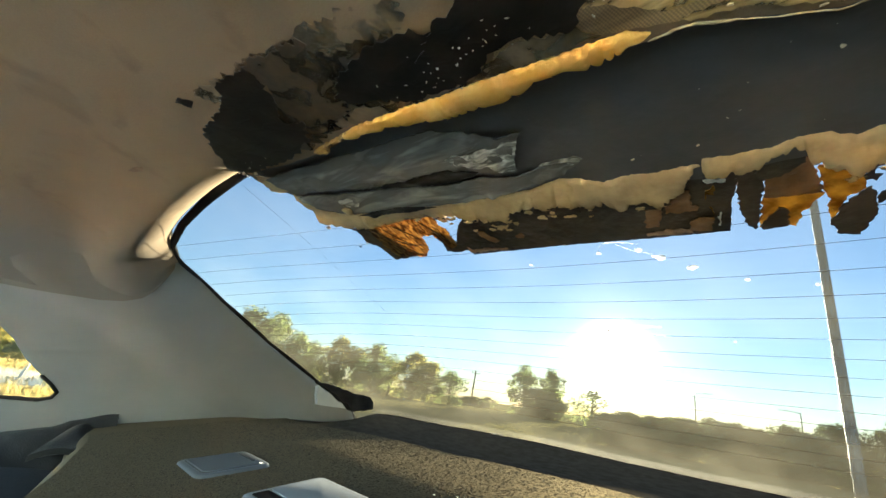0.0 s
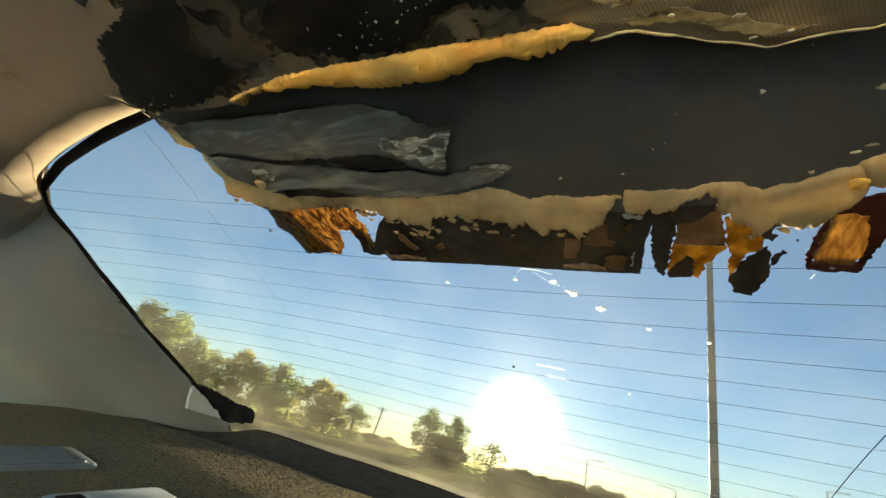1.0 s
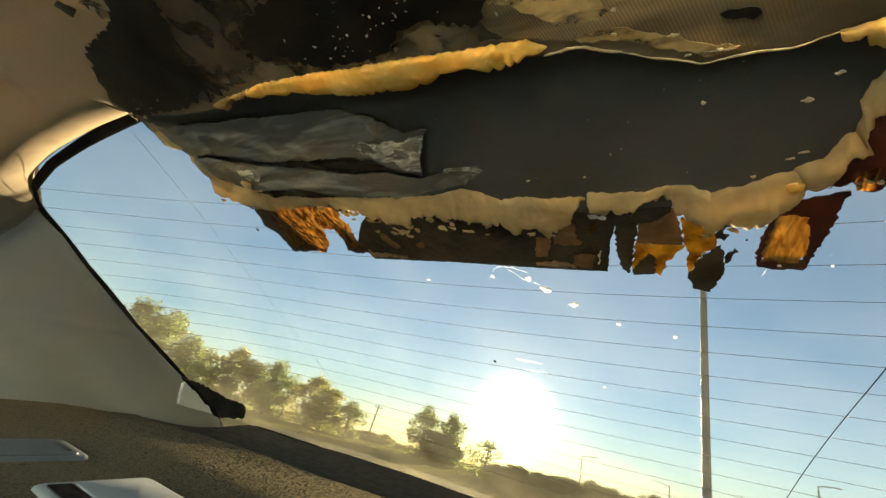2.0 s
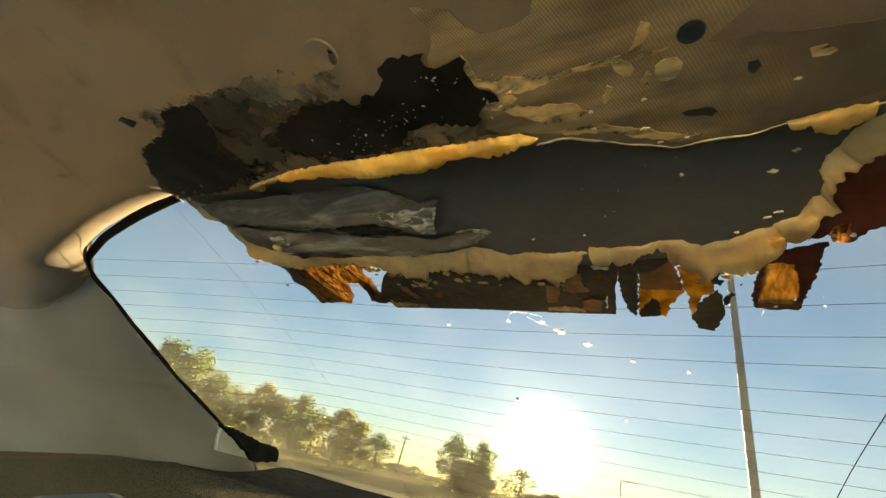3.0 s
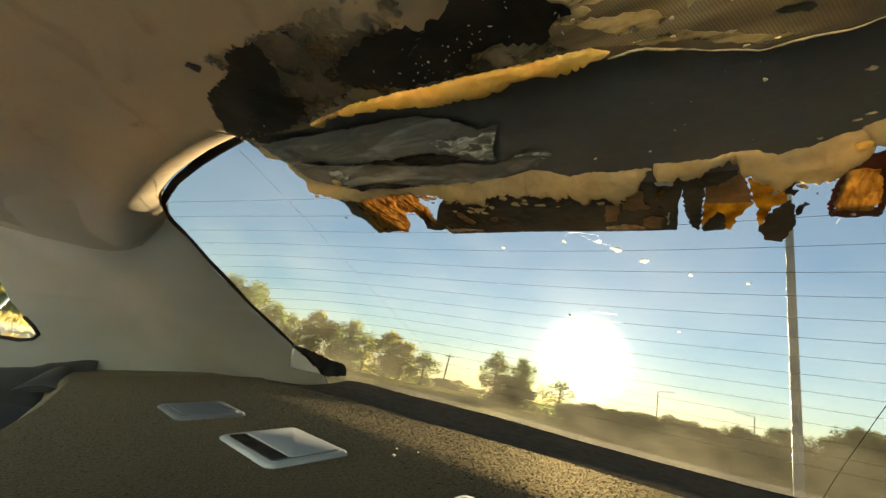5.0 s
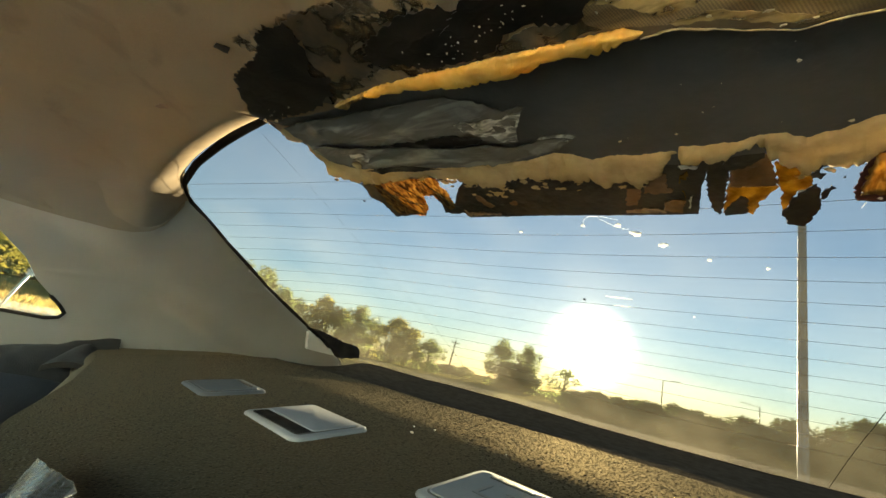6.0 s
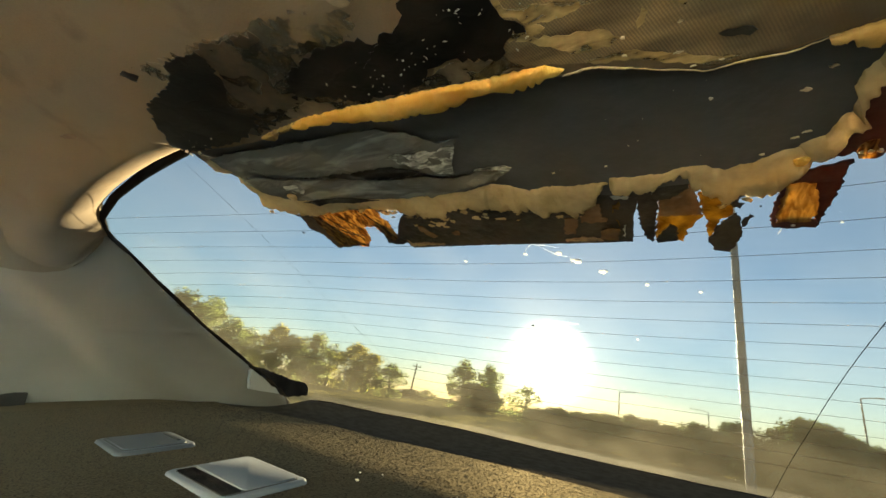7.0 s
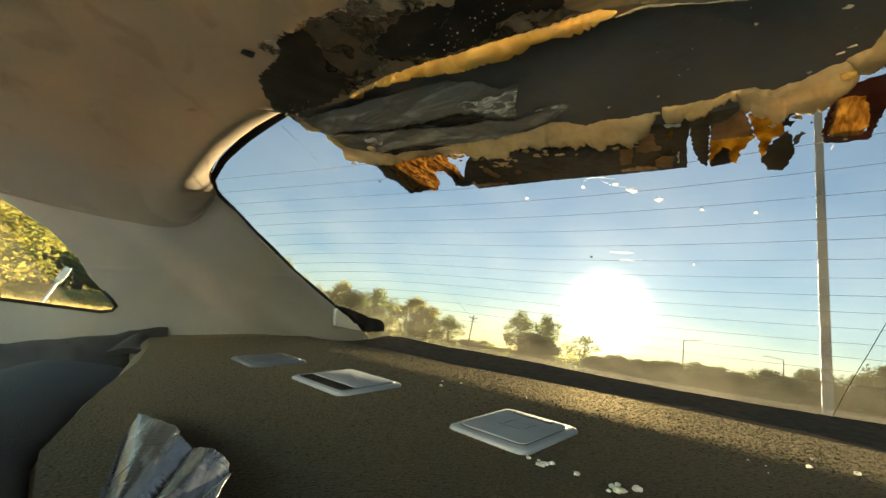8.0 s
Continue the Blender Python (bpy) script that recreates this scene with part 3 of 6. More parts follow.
def tube(path, radius, sides=8):
    bm = bmesh.new()
    rings = []
    for i, p in enumerate(path):
        p = Vector(p)
        a, b = Vector(path[max(0, i - 1)]), Vector(path[min(len(path) - 1, i + 1)])
        d = (b - a).normalized()
        s = d.cross(Vector((0, 0, 1)) if abs(d.z) < 0.9 else Vector((1, 0, 0))).normalized()
        u = d.cross(s)
        r = radius(i / max(1, len(path) - 1)) if callable(radius) else radius
        rings.append([bm.verts.new(p + (s * math.cos(k * math.tau / sides) + u * math.sin(k * math.tau / sides)) * r) for k in range(sides)])
    for q, w in zip(rings, rings[1:]):
        for k in range(sides):
            bm.faces.new((q[k], q[(k + 1) % sides], w[(k + 1) % sides], w[k]))
    bm.faces.new(rings[0])
    bm.faces.new(rings[-1][::-1])
    return bm


def rounded_box(sx, sy, sz, bevel, centre=(0, 0, 0), segments=3):
    bm = bmesh.new()
    bmesh.ops.create_cube(bm, size=1, matrix=Matrix.Translation(centre) @ Matrix.Diagonal((sx, sy, sz, 1)))
    bmesh.ops.bevel(bm, geom=bm.edges[:], offset=bevel, segments=segments, affect="EDGES", profile=0.5)
    return bm


# ---- ground ----
def ground_point(u, v):
    s = lambda w: math.copysign(abs(2 * w - 1) ** 2.6, 2 * w - 1) * 2500
    x, y = s(u), s(v)
    far = max(0, math.hypot(x, y) - 20)
    return Vector((x, y, 0.10 * noise.noise(Vector((x * 0.03, y * 0.03, 0))) * min(1, far / 40)))


tagged(part("ground", sheet(ground_point, 70, 70), GRASS), "dry yellow-green evening grass field", "ground", kind="structure")


def road_point(u, v):
    x, y = -17.5 + 5.0 * u, -60 + 68 * v
    return Vector((x, y, 0.05 + 0.04 * math.sin(math.pi * u)))


tagged(part("road", sheet(road_point, 8, 30, (0, 0, -0.3)), CONCRETE), "pale sunlit concrete road beside the field", "road", kind="structure")

# ---- headliner, pillars, shelf ----
LINER_EDGE = [(-0.7, 0.26), (-0.58, 0.24), (-0.548, 0.216), (-0.523, 0.192), (-0.462, 0.180), (-0.388, 0.175), (-0.29, 0.172), (-0.268, 0.172), (-0.238, 0.172), (-0.172, 0.182), (-0.075, 0.183), (0.0, 0.193), (0.083, 0.200), (0.123, 0.199),
              (0.175, 0.222), (0.207, 0.220), (0.254, 0.213), (0.29, 0.176), (0.388, 0.175), (0.462, 0.180), (0.523, 0.192), (0.548, 0.216), (0.58, 0.24), (0.7, 0.26)]
ROLL_FRONT = [(0.24, 0.150), (0.323, 0.140), (0.392, 0.140), (0.464, 0.146), (0.534, 0.153), (0.56, 0.165), (0.58, 0.20), (0.7, 0.24)]


def liner_height(x, y, y1):
    """The headliner's height; towards the sides it swells and rolls up to its edge y1 at the glass."""
    z = roof_z(x, y) + 0.0012 * noise.noise(Vector((x * 9, y * 9, 0.4)))
    ax = abs(x)
    if ax > 0.25:
        yf = curve_at(ROLL_FRONT, ax)
        w = max(0.0, (y - yf) / max(0.005, y1 - yf))
        swell = 0.011 * min(1.0, max(0.0, (ax - 0.28) / 0.2)) * max(0.0, min(1.0, (0.58 - ax) / 0.06))
        near_front = min(1.0, max(0.0, (y - yf + 0.07) / 0.07))
        z -= swell * (near_front ** 2 * (3 - 2 * near_front)) * max(0.0, 1 - w)
        rise = glass_z(ax, y1) - 0.001 - roof_z(ax, y1)
        z += max(0.004, rise) * w ** 1.15 * min(1.0, (ax - 0.25) / 0.03)
    return z


def liner_point(u, v):
    x = -0.64 + 1.28 * u
    torn = 0.0025 * noise.noise(Vector((x * 60, 1.7, 0))) if abs(x) < 0.27 else 0
    y1 = curve_at(LINER_EDGE, x) + torn
    y = -1.2 + (y1 + 1.2) * (1 - (1 - v) ** 2.2)
    return Vector((x, y, liner_height(x, y, y1)))


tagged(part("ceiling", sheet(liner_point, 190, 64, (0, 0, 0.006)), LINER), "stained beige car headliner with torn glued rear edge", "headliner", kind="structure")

# side panel with the quarter window's opening, in (y, z)
PANEL = [(-0.25, 0.90), (0.74, 0.90), (0.76, 1.03), (0.70, 1.060), (0.602, 1.099), (0.435, 1.163), (0.314, 1.212), (0.228, 1.250), (0.208, 1.268), (0.190, 1.285), (0.12, 1.27), (0.0, 1.24), (-0.25, 1.24),
         (-0.25, 1.178), (-0.03, 1.176), (-0.012, 1.172), (0.058, 1.142), (0.108, 1.108), (0.134, 1.080), (0.178, 1.047), (0.189, 1.036), (0.186, 1.027), (0.172, 1.022), (0.05, 1.0225), (-0.2, 1.024), (-0.25, 1.025)]
for side in (-1, 1):
    bm = patch(PANEL, lambda y, z, s=side: Vector((-s * side_x(y, z) * 1.0, y, z)), 0, 0.02, 0.005, 0.004, 3, (side, 0, 0))
    name = "wall_left" if side < 0 else "wall_right"
    tagged(part(name, bm, PILLAR), "grey-beige plastic rear pillar panel", "pillar trim", kind="structure")


# the headliner's side, rolling down to the seam on the pillar trim, in (y, z)
SKIRT = [(-0.25, 1.176), (0.045, 1.175), (0.118, 1.175), (0.166, 1.177), (0.193, 1.182), (0.211, 1.191), (0.2205, 1.205), (0.2235, 1.225), (0.224, 1.238), (0.212, 1.262), (0.12, 1.262), (0.0, 1.258), (-0.25, 1.255)]


def skirt_point(y, z):
    roll = max(0.0, z - 1.195) * min(1.0, max(0.0, (0.215 - y) / 0.08))
    return side_x(y, z) + 0.005 + 0.25 * roll + 2.5 * roll * roll


for side in (-1, 1):
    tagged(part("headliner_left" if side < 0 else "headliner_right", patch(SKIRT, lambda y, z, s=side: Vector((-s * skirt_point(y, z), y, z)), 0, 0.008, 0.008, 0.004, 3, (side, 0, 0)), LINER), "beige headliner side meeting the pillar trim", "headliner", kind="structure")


# padded corner roll between headliner, pillar and window seal: foot, crest and seal line
ROLL_FOOT = [(0.27, 0.112), (0.345, 0.108), (0.435, 0.106), (0.500, 0.106), (0.112, 1.2260), (0.140, 1.2000), (0.186, 1.1880), (0.2120, 1.1960), (0.2235, 1.2200)]
ROLL_CREST = [(0.27, 0.152, 1.2935), (0.345, 0.148, 1.2830), (0.435, 0.149, 1.2628), (0.505, 0.154, 1.2395), (0.549, 0.166, 1.2250), (0.568, 0.179, 1.2165), (0.572, 0.195, 1.2165), (0.565, 0.209, 1.2255), (0.557, 0.2175, 1.2370)]
ROLL_SEAL = [(0.27, 0.172), (0.345, 0.173), (0.425, 0.177), (0.485, 0.185), (0.514, 0.1965), (0.527, 0.207), (0.535, 0.2135), (0.542, 0.220), (0.547, 0.226)]


def smooth_line(line, u):
    """A point on the smooth curve through the line's points, at the share u of their count."""
    n = len(line) - 1
    i = min(n - 1, int(u * n))
    q = u * n - i
    a, b, c, d = (Vector(line[min(n, max(0, i + k))]) for k in (-1, 0, 1, 2))
    return 0.5 * (2 * b + (c - a) * q + (2 * a - 5 * b + 4 * c - d) * q * q + (3 * b - a - 3 * c + d) * q ** 3)


def corner_roll(side):
    rim = [(x, y, glass_z(x, y) - (0.0036 if x < 0.5 else 0.0010)) for x, y in ROLL_SEAL]
    foot = [(x, y, liner_height(x, y, curve_at(LINER_EDGE, x)) + 0.0012) for x, y in ROLL_FOOT[:4]] + [(0.0012 - skirt_point(y, z), y, z) for y, z in ROLL_FOOT[4:]]

    def f(u, v):
        a, m, b = smooth_line(foot, u), smooth_line(ROLL_CREST, u), smooth_line(rim, u)
        w = min(1.0, max(0.0, (u - 0.32) / 0.22))
        w = w * w * (3 - 2 * w)
        crest = m.lerp(a, 0.20)
        crest.z += (m.z - crest.z) * (1 - w)
        crest.x += (m.x - crest.x) * w
        m, q = crest, a.lerp(m, 0.32)
        over = Vector((q.x, q.y, liner_height(q.x, q.y, curve_at(LINER_EDGE, q.x)) + 0.0010))
        beside = Vector((0.0010 - skirt_point(q.y, q.z), q.y, q.z))
        a2 = over.lerp(beside, w)
        b2 = (8 * m - a - 3 * a2 - b) / 3
        p = (1 - v) ** 3 * a + 3 * v * (1 - v) ** 2 * a2 + 3 * v * v * (1 - v) * b2 + v ** 3 * b
        p.z += 0.0006 * noise.noise(p * 40)
        return Vector((side * p.x, p.y, p.z))
    return sheet(f, 80, 24, (side * 0.002, 0, 0.004))


for side in (-1, 1):
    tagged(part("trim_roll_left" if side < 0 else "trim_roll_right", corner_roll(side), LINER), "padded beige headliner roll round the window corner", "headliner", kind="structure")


def lower_wall(side):
    def f(u, v):
        return Vector((side * (0.775 + 0.01 * math.sin(v * math.pi)), -2.3 + 2.1 * u, 0.3 + 0.62 * v))
    return f


for side in (-1, 1):
    tagged(part("wall_door_left" if side < 0 else "wall_door_right", sheet(lower_wall(side), 12, 6, (side * 0.06, 0, 0)), BEIGE), "grey-beige door panel of the car", "door panel", kind="structure")

SHELF_FRONT = [(-0.80, 0.235), (-0.656, 0.205), (-0.504, 0.150), (-0.36, 0.082), (-0.306, 0.060), (-0.197, 0.018), (0.0, -0.01), (0.197, 0.018), (0.306, 0.060), (0.36, 0.082), (0.504, 0.150), (0.656, 0.205), (0.80, 0.235)]


def shelf_point(u, v):
    x = -0.79 + 1.58 * u
    y0, y1 = curve_at(SHELF_FRONT, x), shelf_end(x)
    y = y0 + (y1 - y0) * v
    z = shelf_z(y, x)
    if v < 0.06:
        z -= 0.02 * (1 - v / 0.06) ** 2
    return Vector((x, y, z))


shelf = thing("parcel_shelf", "dark rough felt parcel shelf under the rear window", "shelf", kind="structure")


def board_point(u, v):
    return shelf_point(u, v) - Vector((0, 0, 0.003))


part("board", sheet(board_point, 110, 60, (0, 0, -0.010)), SHELF_CARPET, shelf)

# the felt itself, with its coarse grain as real relief
rng = np.random.default_rng(4)
NU, NV = 1150, 520
grain = rng.normal(0, 1, (NU + 1, NV + 1))
gx = np.linspace(-0.70, 0.70, NU + 1)
front = np.interp(gx, [p[0] for p in SHELF_FRONT], [p[1] for p in SHELF_FRONT]) + 0.02
rear = np.array([shelf_end(x) for x in gx])
gy = front[:, None] + (rear - front)[:, None] * np.linspace(0, 1, NV + 1)[None, :]
past = np.maximum(0.0, gy - 0.438)
level = (0.130 - 0.065 * np.clip((np.abs(gx) - 0.35) / 0.27, 0, 1))[:, None]
grain = np.where(np.abs(grain) > 1.5, 1.6 * grain, 0.6 * grain)
gz = 1.0 + 0.145 * (gy - 0.33) - level * (past - 0.03 * (1 - np.exp(-past / 0.03))) + 0.000085 * grain
ids = np.arange((NU + 1) * (NV + 1)).reshape(NU + 1, NV + 1)
quads = np.stack((ids[:-1, :-1], ids[1:, :-1], ids[1:, 1:], ids[:-1, 1:]), -1).reshape(-1, 4)
felt = bpy.data.meshes.new("felt")
felt.from_pydata(np.stack((np.broadcast_to(gx[:, None], gy.shape), gy, gz), -1).reshape(-1, 3).tolist(), [], quads.tolist())
part("felt", felt, SHELF_CARPET, shelf, "coarse dark felt", smooth=False)

# ---- rear window ----
rear_window = thing("window_1", "dusty sloping rear car window with defroster lines", "window", kind="structure")


def pane_point(u, v):
    x = -0.70 + 1.40 * u
    y0, y1 = 0.13, max(glass_base(x) + 0.03, 0.62)
    y = y0 + (y1 - y0) * v
    return Vector((x, y, glass_z(x, y)))


part("pane", sheet(pane_point, 60, 40, (0, 0.001, 0.004)), GLASS, rear_window, "dusty curved glass")


def seal_point(u, v):
    x = -0.73 + 1.46 * u
    y1 = glass_base(x)
    y0 = shelf_end(x) - 0.002
    z0, z1 = shelf_z(y0, x) - 0.002, glass_z(x, y1) - 0.007
    return Vector((x, y0 + (y1 - y0) * v, z0 + (z1 - z0) * v ** 2))


part("sill_bead", tube([(-0.62 + 1.24 * k / 60, glass_base(-0.62 + 1.24 * k / 60) - 0.006, glass_z(-0.62 + 1.24 * k / 60, glass_base(-0.62 + 1.24 * k / 60)) - 0.0085) for k in range(61)], 0.0018, 6), RUBBER, rear_window, "thin rubber lip of the lower seal")
part("bottom_seal", sheet(seal_point, 90, 24, (0, 0.002, -0.006)), DARK_TRIM, rear_window, "dark lower window seal")
SIDE_SEAL = [(0.262, 0.176), (0.282, 0.180), (0.388, 0.1845), (0.462, 0.190), (0.523, 0.202), (0.540, 0.214), (0.551, 0.230), (0.594, 0.321), (0.637, 0.445), (0.665, 0.605), (0.662, 0.72)]


def side_seal(side):
    """Flat black rubber band on the glass along its upper corner and side."""
    pts = []
    for (xa, ya), (xb, yb) in zip(SIDE_SEAL, SIDE_SEAL[1:]):
        pts += [Vector((xa + (xb - xa) * k / 6, ya + (yb - ya) * k / 6)) for k in range(6)]
    n = len(pts) - 1

    def f(u, v):
        i = min(n - 1, int(u * n))
        p = pts[i].lerp(pts[i + 1], u * n - i)
        a, b = pts[max(0, i - 3)], pts[min(n, i + 4)]
        d = (b - a).normalized()
        out = Vector((d.y, -d.x))
        q = p + out * ((0.0135 - 0.006 * min(1.0, u / 0.6)) * v - 0.0035 - 0.0015 * min(1.0, max(0.0, (u - 0.35) / 0.15)))
        return Vector((side * q.x, q.y, glass_z(q.x, q.y) - 0.0012 - 0.0016 * math.sin(math.pi * v)))
    return sheet(f, 90, 5, (0, 0, 0.001))


for side in (-1, 1):
    part("side_seal", side_seal(side), RUBBER, rear_window)


def half_width(y):
    return curve_at([(0.18, 0.40), (0.204, 0.523), (0.228, 0.548), (0.321, 0.594), (0.445, 0.637), (0.605, 0.665), (0.7, 0.655), (0.8, 0.58), (0.9, 0.46), (0.96, 0.3)], y)


def defroster(y0):
    """One heating line: runs across the glass, bowed like the glass's lower edge."""
    path = []
    w = min(half_width(max(0.2, y0 - 0.10)), half_width(y0)) - 0.016
    for i in range(61):
        x = -w + 2 * w * i / 60
        y = y0 - 0.7 * x ** 4 - 0.24 * x * x + 0.01 * x
        path.append((x, y, glass_z(x, y) - 0.0012))
    return tube(path, 0.00023, 4)


ANTENNAS = ([(0.19, -0.31), (0.281, -0.339), (0.399, -0.368), (0.548, -0.388), (0.743, -0.394), (0.96, -0.398)], [(0.22, 0.315), (0.50, 0.303), (0.778, 0.274), (0.99, 0.245)])
for line, r in zip(ANTENNAS, (0.00016, 0.0005)):
    path = []
    for k in range(24):
        y = line[0][0] + (line[-1][0] - line[0][0]) * k / 23
        x = curve_at(line, y)
        path.append((x, y, glass_z(x, y) - 0.0012))
    part("antenna_line", tube(path, r, 4), RUBBER, rear_window)
for k in range(16):
    part("defroster_line", defroster(0.323 + 0.0385 * k), WIRE, rear_window)

# ---- black sheet and torn film over the top of the window ----
SHEET = [(-0.275, 0.150), (-0.276, 0.195), (-0.262, 0.225), (-0.268, 0.262), (-0.242, 0.300), (-0.10, 0.318), (0.10, 0.332), (0.20, 0.325), (0.236, 0.292), (0.246, 0.25), (0.275, 0.225), (0.30, 0.19), (0.28, 0.15)]
tagged(part("plastic_sheet", patch(SHEET, on_glass(0.0050, 0.0007, 14), 0.0012, 0.006, 0.014, 0.001, 4), BLACK_SHEET), "glossy black plastic sheet stuck over the top of the rear window", "plastic sheet")
FILM_A = [(-0.262, 0.192), (-0.231, 0.192), (-0.199, 0.197), (-0.145, 0.203), (-0.084, 0.208), (-0.052, 0.213), (-0.023, 0.228), (-0.011, 0.240), (0.008, 0.240), (-0.001, 0.249), (-0.009, 0.262), (-0.013, 0.275), (-0.019, 0.281), (-0.046, 0.269), (-0.074, 0.256), (-0.121, 0.257), (-0.172, 0.246), (-0.196, 0.237), (-0.227, 0.226), (-0.252, 0.225)]
FILM_B = [(-0.252, 0.228), (-0.231, 0.231), (-0.202, 0.244), (-0.173, 0.250), (-0.122, 0.260), (-0.092, 0.271), (-0.073, 0.273), (-0.048, 0.275), (-0.020, 0.284), (0.020, 0.279), (0.035, 0.283), (0.019, 0.293), (-0.006, 0.297), (-0.036, 0.303), (-0.066, 0.302), (-0.102, 0.298), (-0.140, 0.290), (-0.173, 0.281), (-0.207, 0.278), (-0.235, 0.268), (-0.25, 0.25)]


def on_film(seed, drop):
    """Thin film pulled into long slanting folds."""
    def place(x, y):
        w = noise.noise(Vector((x * 14 + seed, y * 14, 0.5)))
        fold = abs(math.sin(130 * (0.35 * x + 0.94 * y) + 5 * w)) ** 4 * 0.0012 + abs(math.sin(90 * (x - 0.5 * y) + 6 * w)) ** 8 * 0.0012 + 0.0007 * noise.noise(Vector((x * 110, y * 160, seed)))
        return Vector((x, y, glass_z(x, y) - drop - fold - 0.0016 * (w + 0.6)))
    return place


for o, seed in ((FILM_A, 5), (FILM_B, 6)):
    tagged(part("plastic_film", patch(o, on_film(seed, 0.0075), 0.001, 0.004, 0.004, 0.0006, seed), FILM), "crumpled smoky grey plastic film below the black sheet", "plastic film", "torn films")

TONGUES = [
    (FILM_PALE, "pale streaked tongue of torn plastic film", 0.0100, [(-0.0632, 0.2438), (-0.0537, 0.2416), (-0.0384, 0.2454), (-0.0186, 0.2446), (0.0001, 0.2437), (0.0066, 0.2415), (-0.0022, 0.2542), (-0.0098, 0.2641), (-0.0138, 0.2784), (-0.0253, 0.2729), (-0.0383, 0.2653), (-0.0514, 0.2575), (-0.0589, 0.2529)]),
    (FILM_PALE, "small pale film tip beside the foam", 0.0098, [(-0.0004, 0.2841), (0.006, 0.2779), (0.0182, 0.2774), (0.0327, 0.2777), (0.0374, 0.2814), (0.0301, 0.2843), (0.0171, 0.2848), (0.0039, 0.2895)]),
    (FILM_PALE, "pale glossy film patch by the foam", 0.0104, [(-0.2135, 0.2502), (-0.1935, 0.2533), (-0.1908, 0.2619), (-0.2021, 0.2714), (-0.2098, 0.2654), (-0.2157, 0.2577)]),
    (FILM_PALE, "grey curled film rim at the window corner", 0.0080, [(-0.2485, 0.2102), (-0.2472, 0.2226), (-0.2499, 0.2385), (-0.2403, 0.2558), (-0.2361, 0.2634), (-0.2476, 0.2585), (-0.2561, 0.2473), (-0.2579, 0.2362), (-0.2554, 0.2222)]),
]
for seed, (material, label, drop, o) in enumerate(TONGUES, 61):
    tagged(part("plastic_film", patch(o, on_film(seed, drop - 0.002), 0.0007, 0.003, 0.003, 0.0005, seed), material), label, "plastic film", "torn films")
# black strips laid along the dark slit between the films and their lower edge
for seed, (drop, o) in enumerate(((0.0098, [(-0.1792, 0.2431), (-0.1273, 0.2502), (-0.0965, 0.2504), (-0.07, 0.2533), (-0.0602, 0.2588), (-0.0444, 0.267), (-0.0542, 0.27), (-0.0802, 0.2677), (-0.1061, 0.2627), (-0.1422, 0.2521)]), (0.0100, [(-0.2109, 0.2781), (-0.1664, 0.2791), (-0.1531, 0.28), (-0.1124, 0.2956), (-0.1488, 0.2914), (-0.1943, 0.2851)])), 67):
    tagged(part("plastic_film", patch(o, on_film(5 if seed == 67 else 6, drop), 0.0009, 0.003, 0.004, 0.0005, seed), TAPE), "black strip along the edges of the torn films", "plastic film", "torn films")

# ---- expanding foam ----
def bead(top, low, base, height, scallop, freq, seed, rough=0.3):
    """A bulging foam bead between two lines; its lower margin swells in lobes."""
    n = 260

    def f(u, v):
        a = at_length(top, u)
        b = at_length(low, u)
        d = (b - a).normalized()
        w = freq * u + 2.2 * noise.noise(Vector((u * 9, seed, 0)))
        lobe = abs(math.sin(math.pi * w)) ** 0.6
        b = b + d * scallop * (lobe - 0.55) + d * scallop * rough * noise.noise(Vector((u * 60, seed, 2)))
        a = a + d * scallop * 0.35 * noise.noise(Vector((u * 70, seed, 5)))
        p = a.lerp(b, v)
        round_ = math.sqrt(max(0.0, 1 - (2 * v - 1) ** 2))
        z = base(p.x, p.y) - 0.0015 - height * min(1.0, 0.1 + min(u, 1 - u) / 0.05) * round_ * (0.84 + 0.16 * lobe) * (0.8 + 0.5 * noise.noise(Vector((p.x * 70, p.y * 70, seed))))
        return Vector((p.x, p.y, z))
    return sheet(f, n, 14, (0, 0, 0.0012))


def at_length(line, u):
    """The point at the share u of the line's length."""
    run = [0.0]
    for a, b in zip(line, line[1:]):
        run.append(run[-1] + math.hypot(b[0] - a[0], b[1] - a[1]))
    k = [r / run[-1] for r in run]
    return Vector((float(np.interp(u, k, [p[0] for p in line])), float(np.interp(u, k, [p[1] for p in line]))))


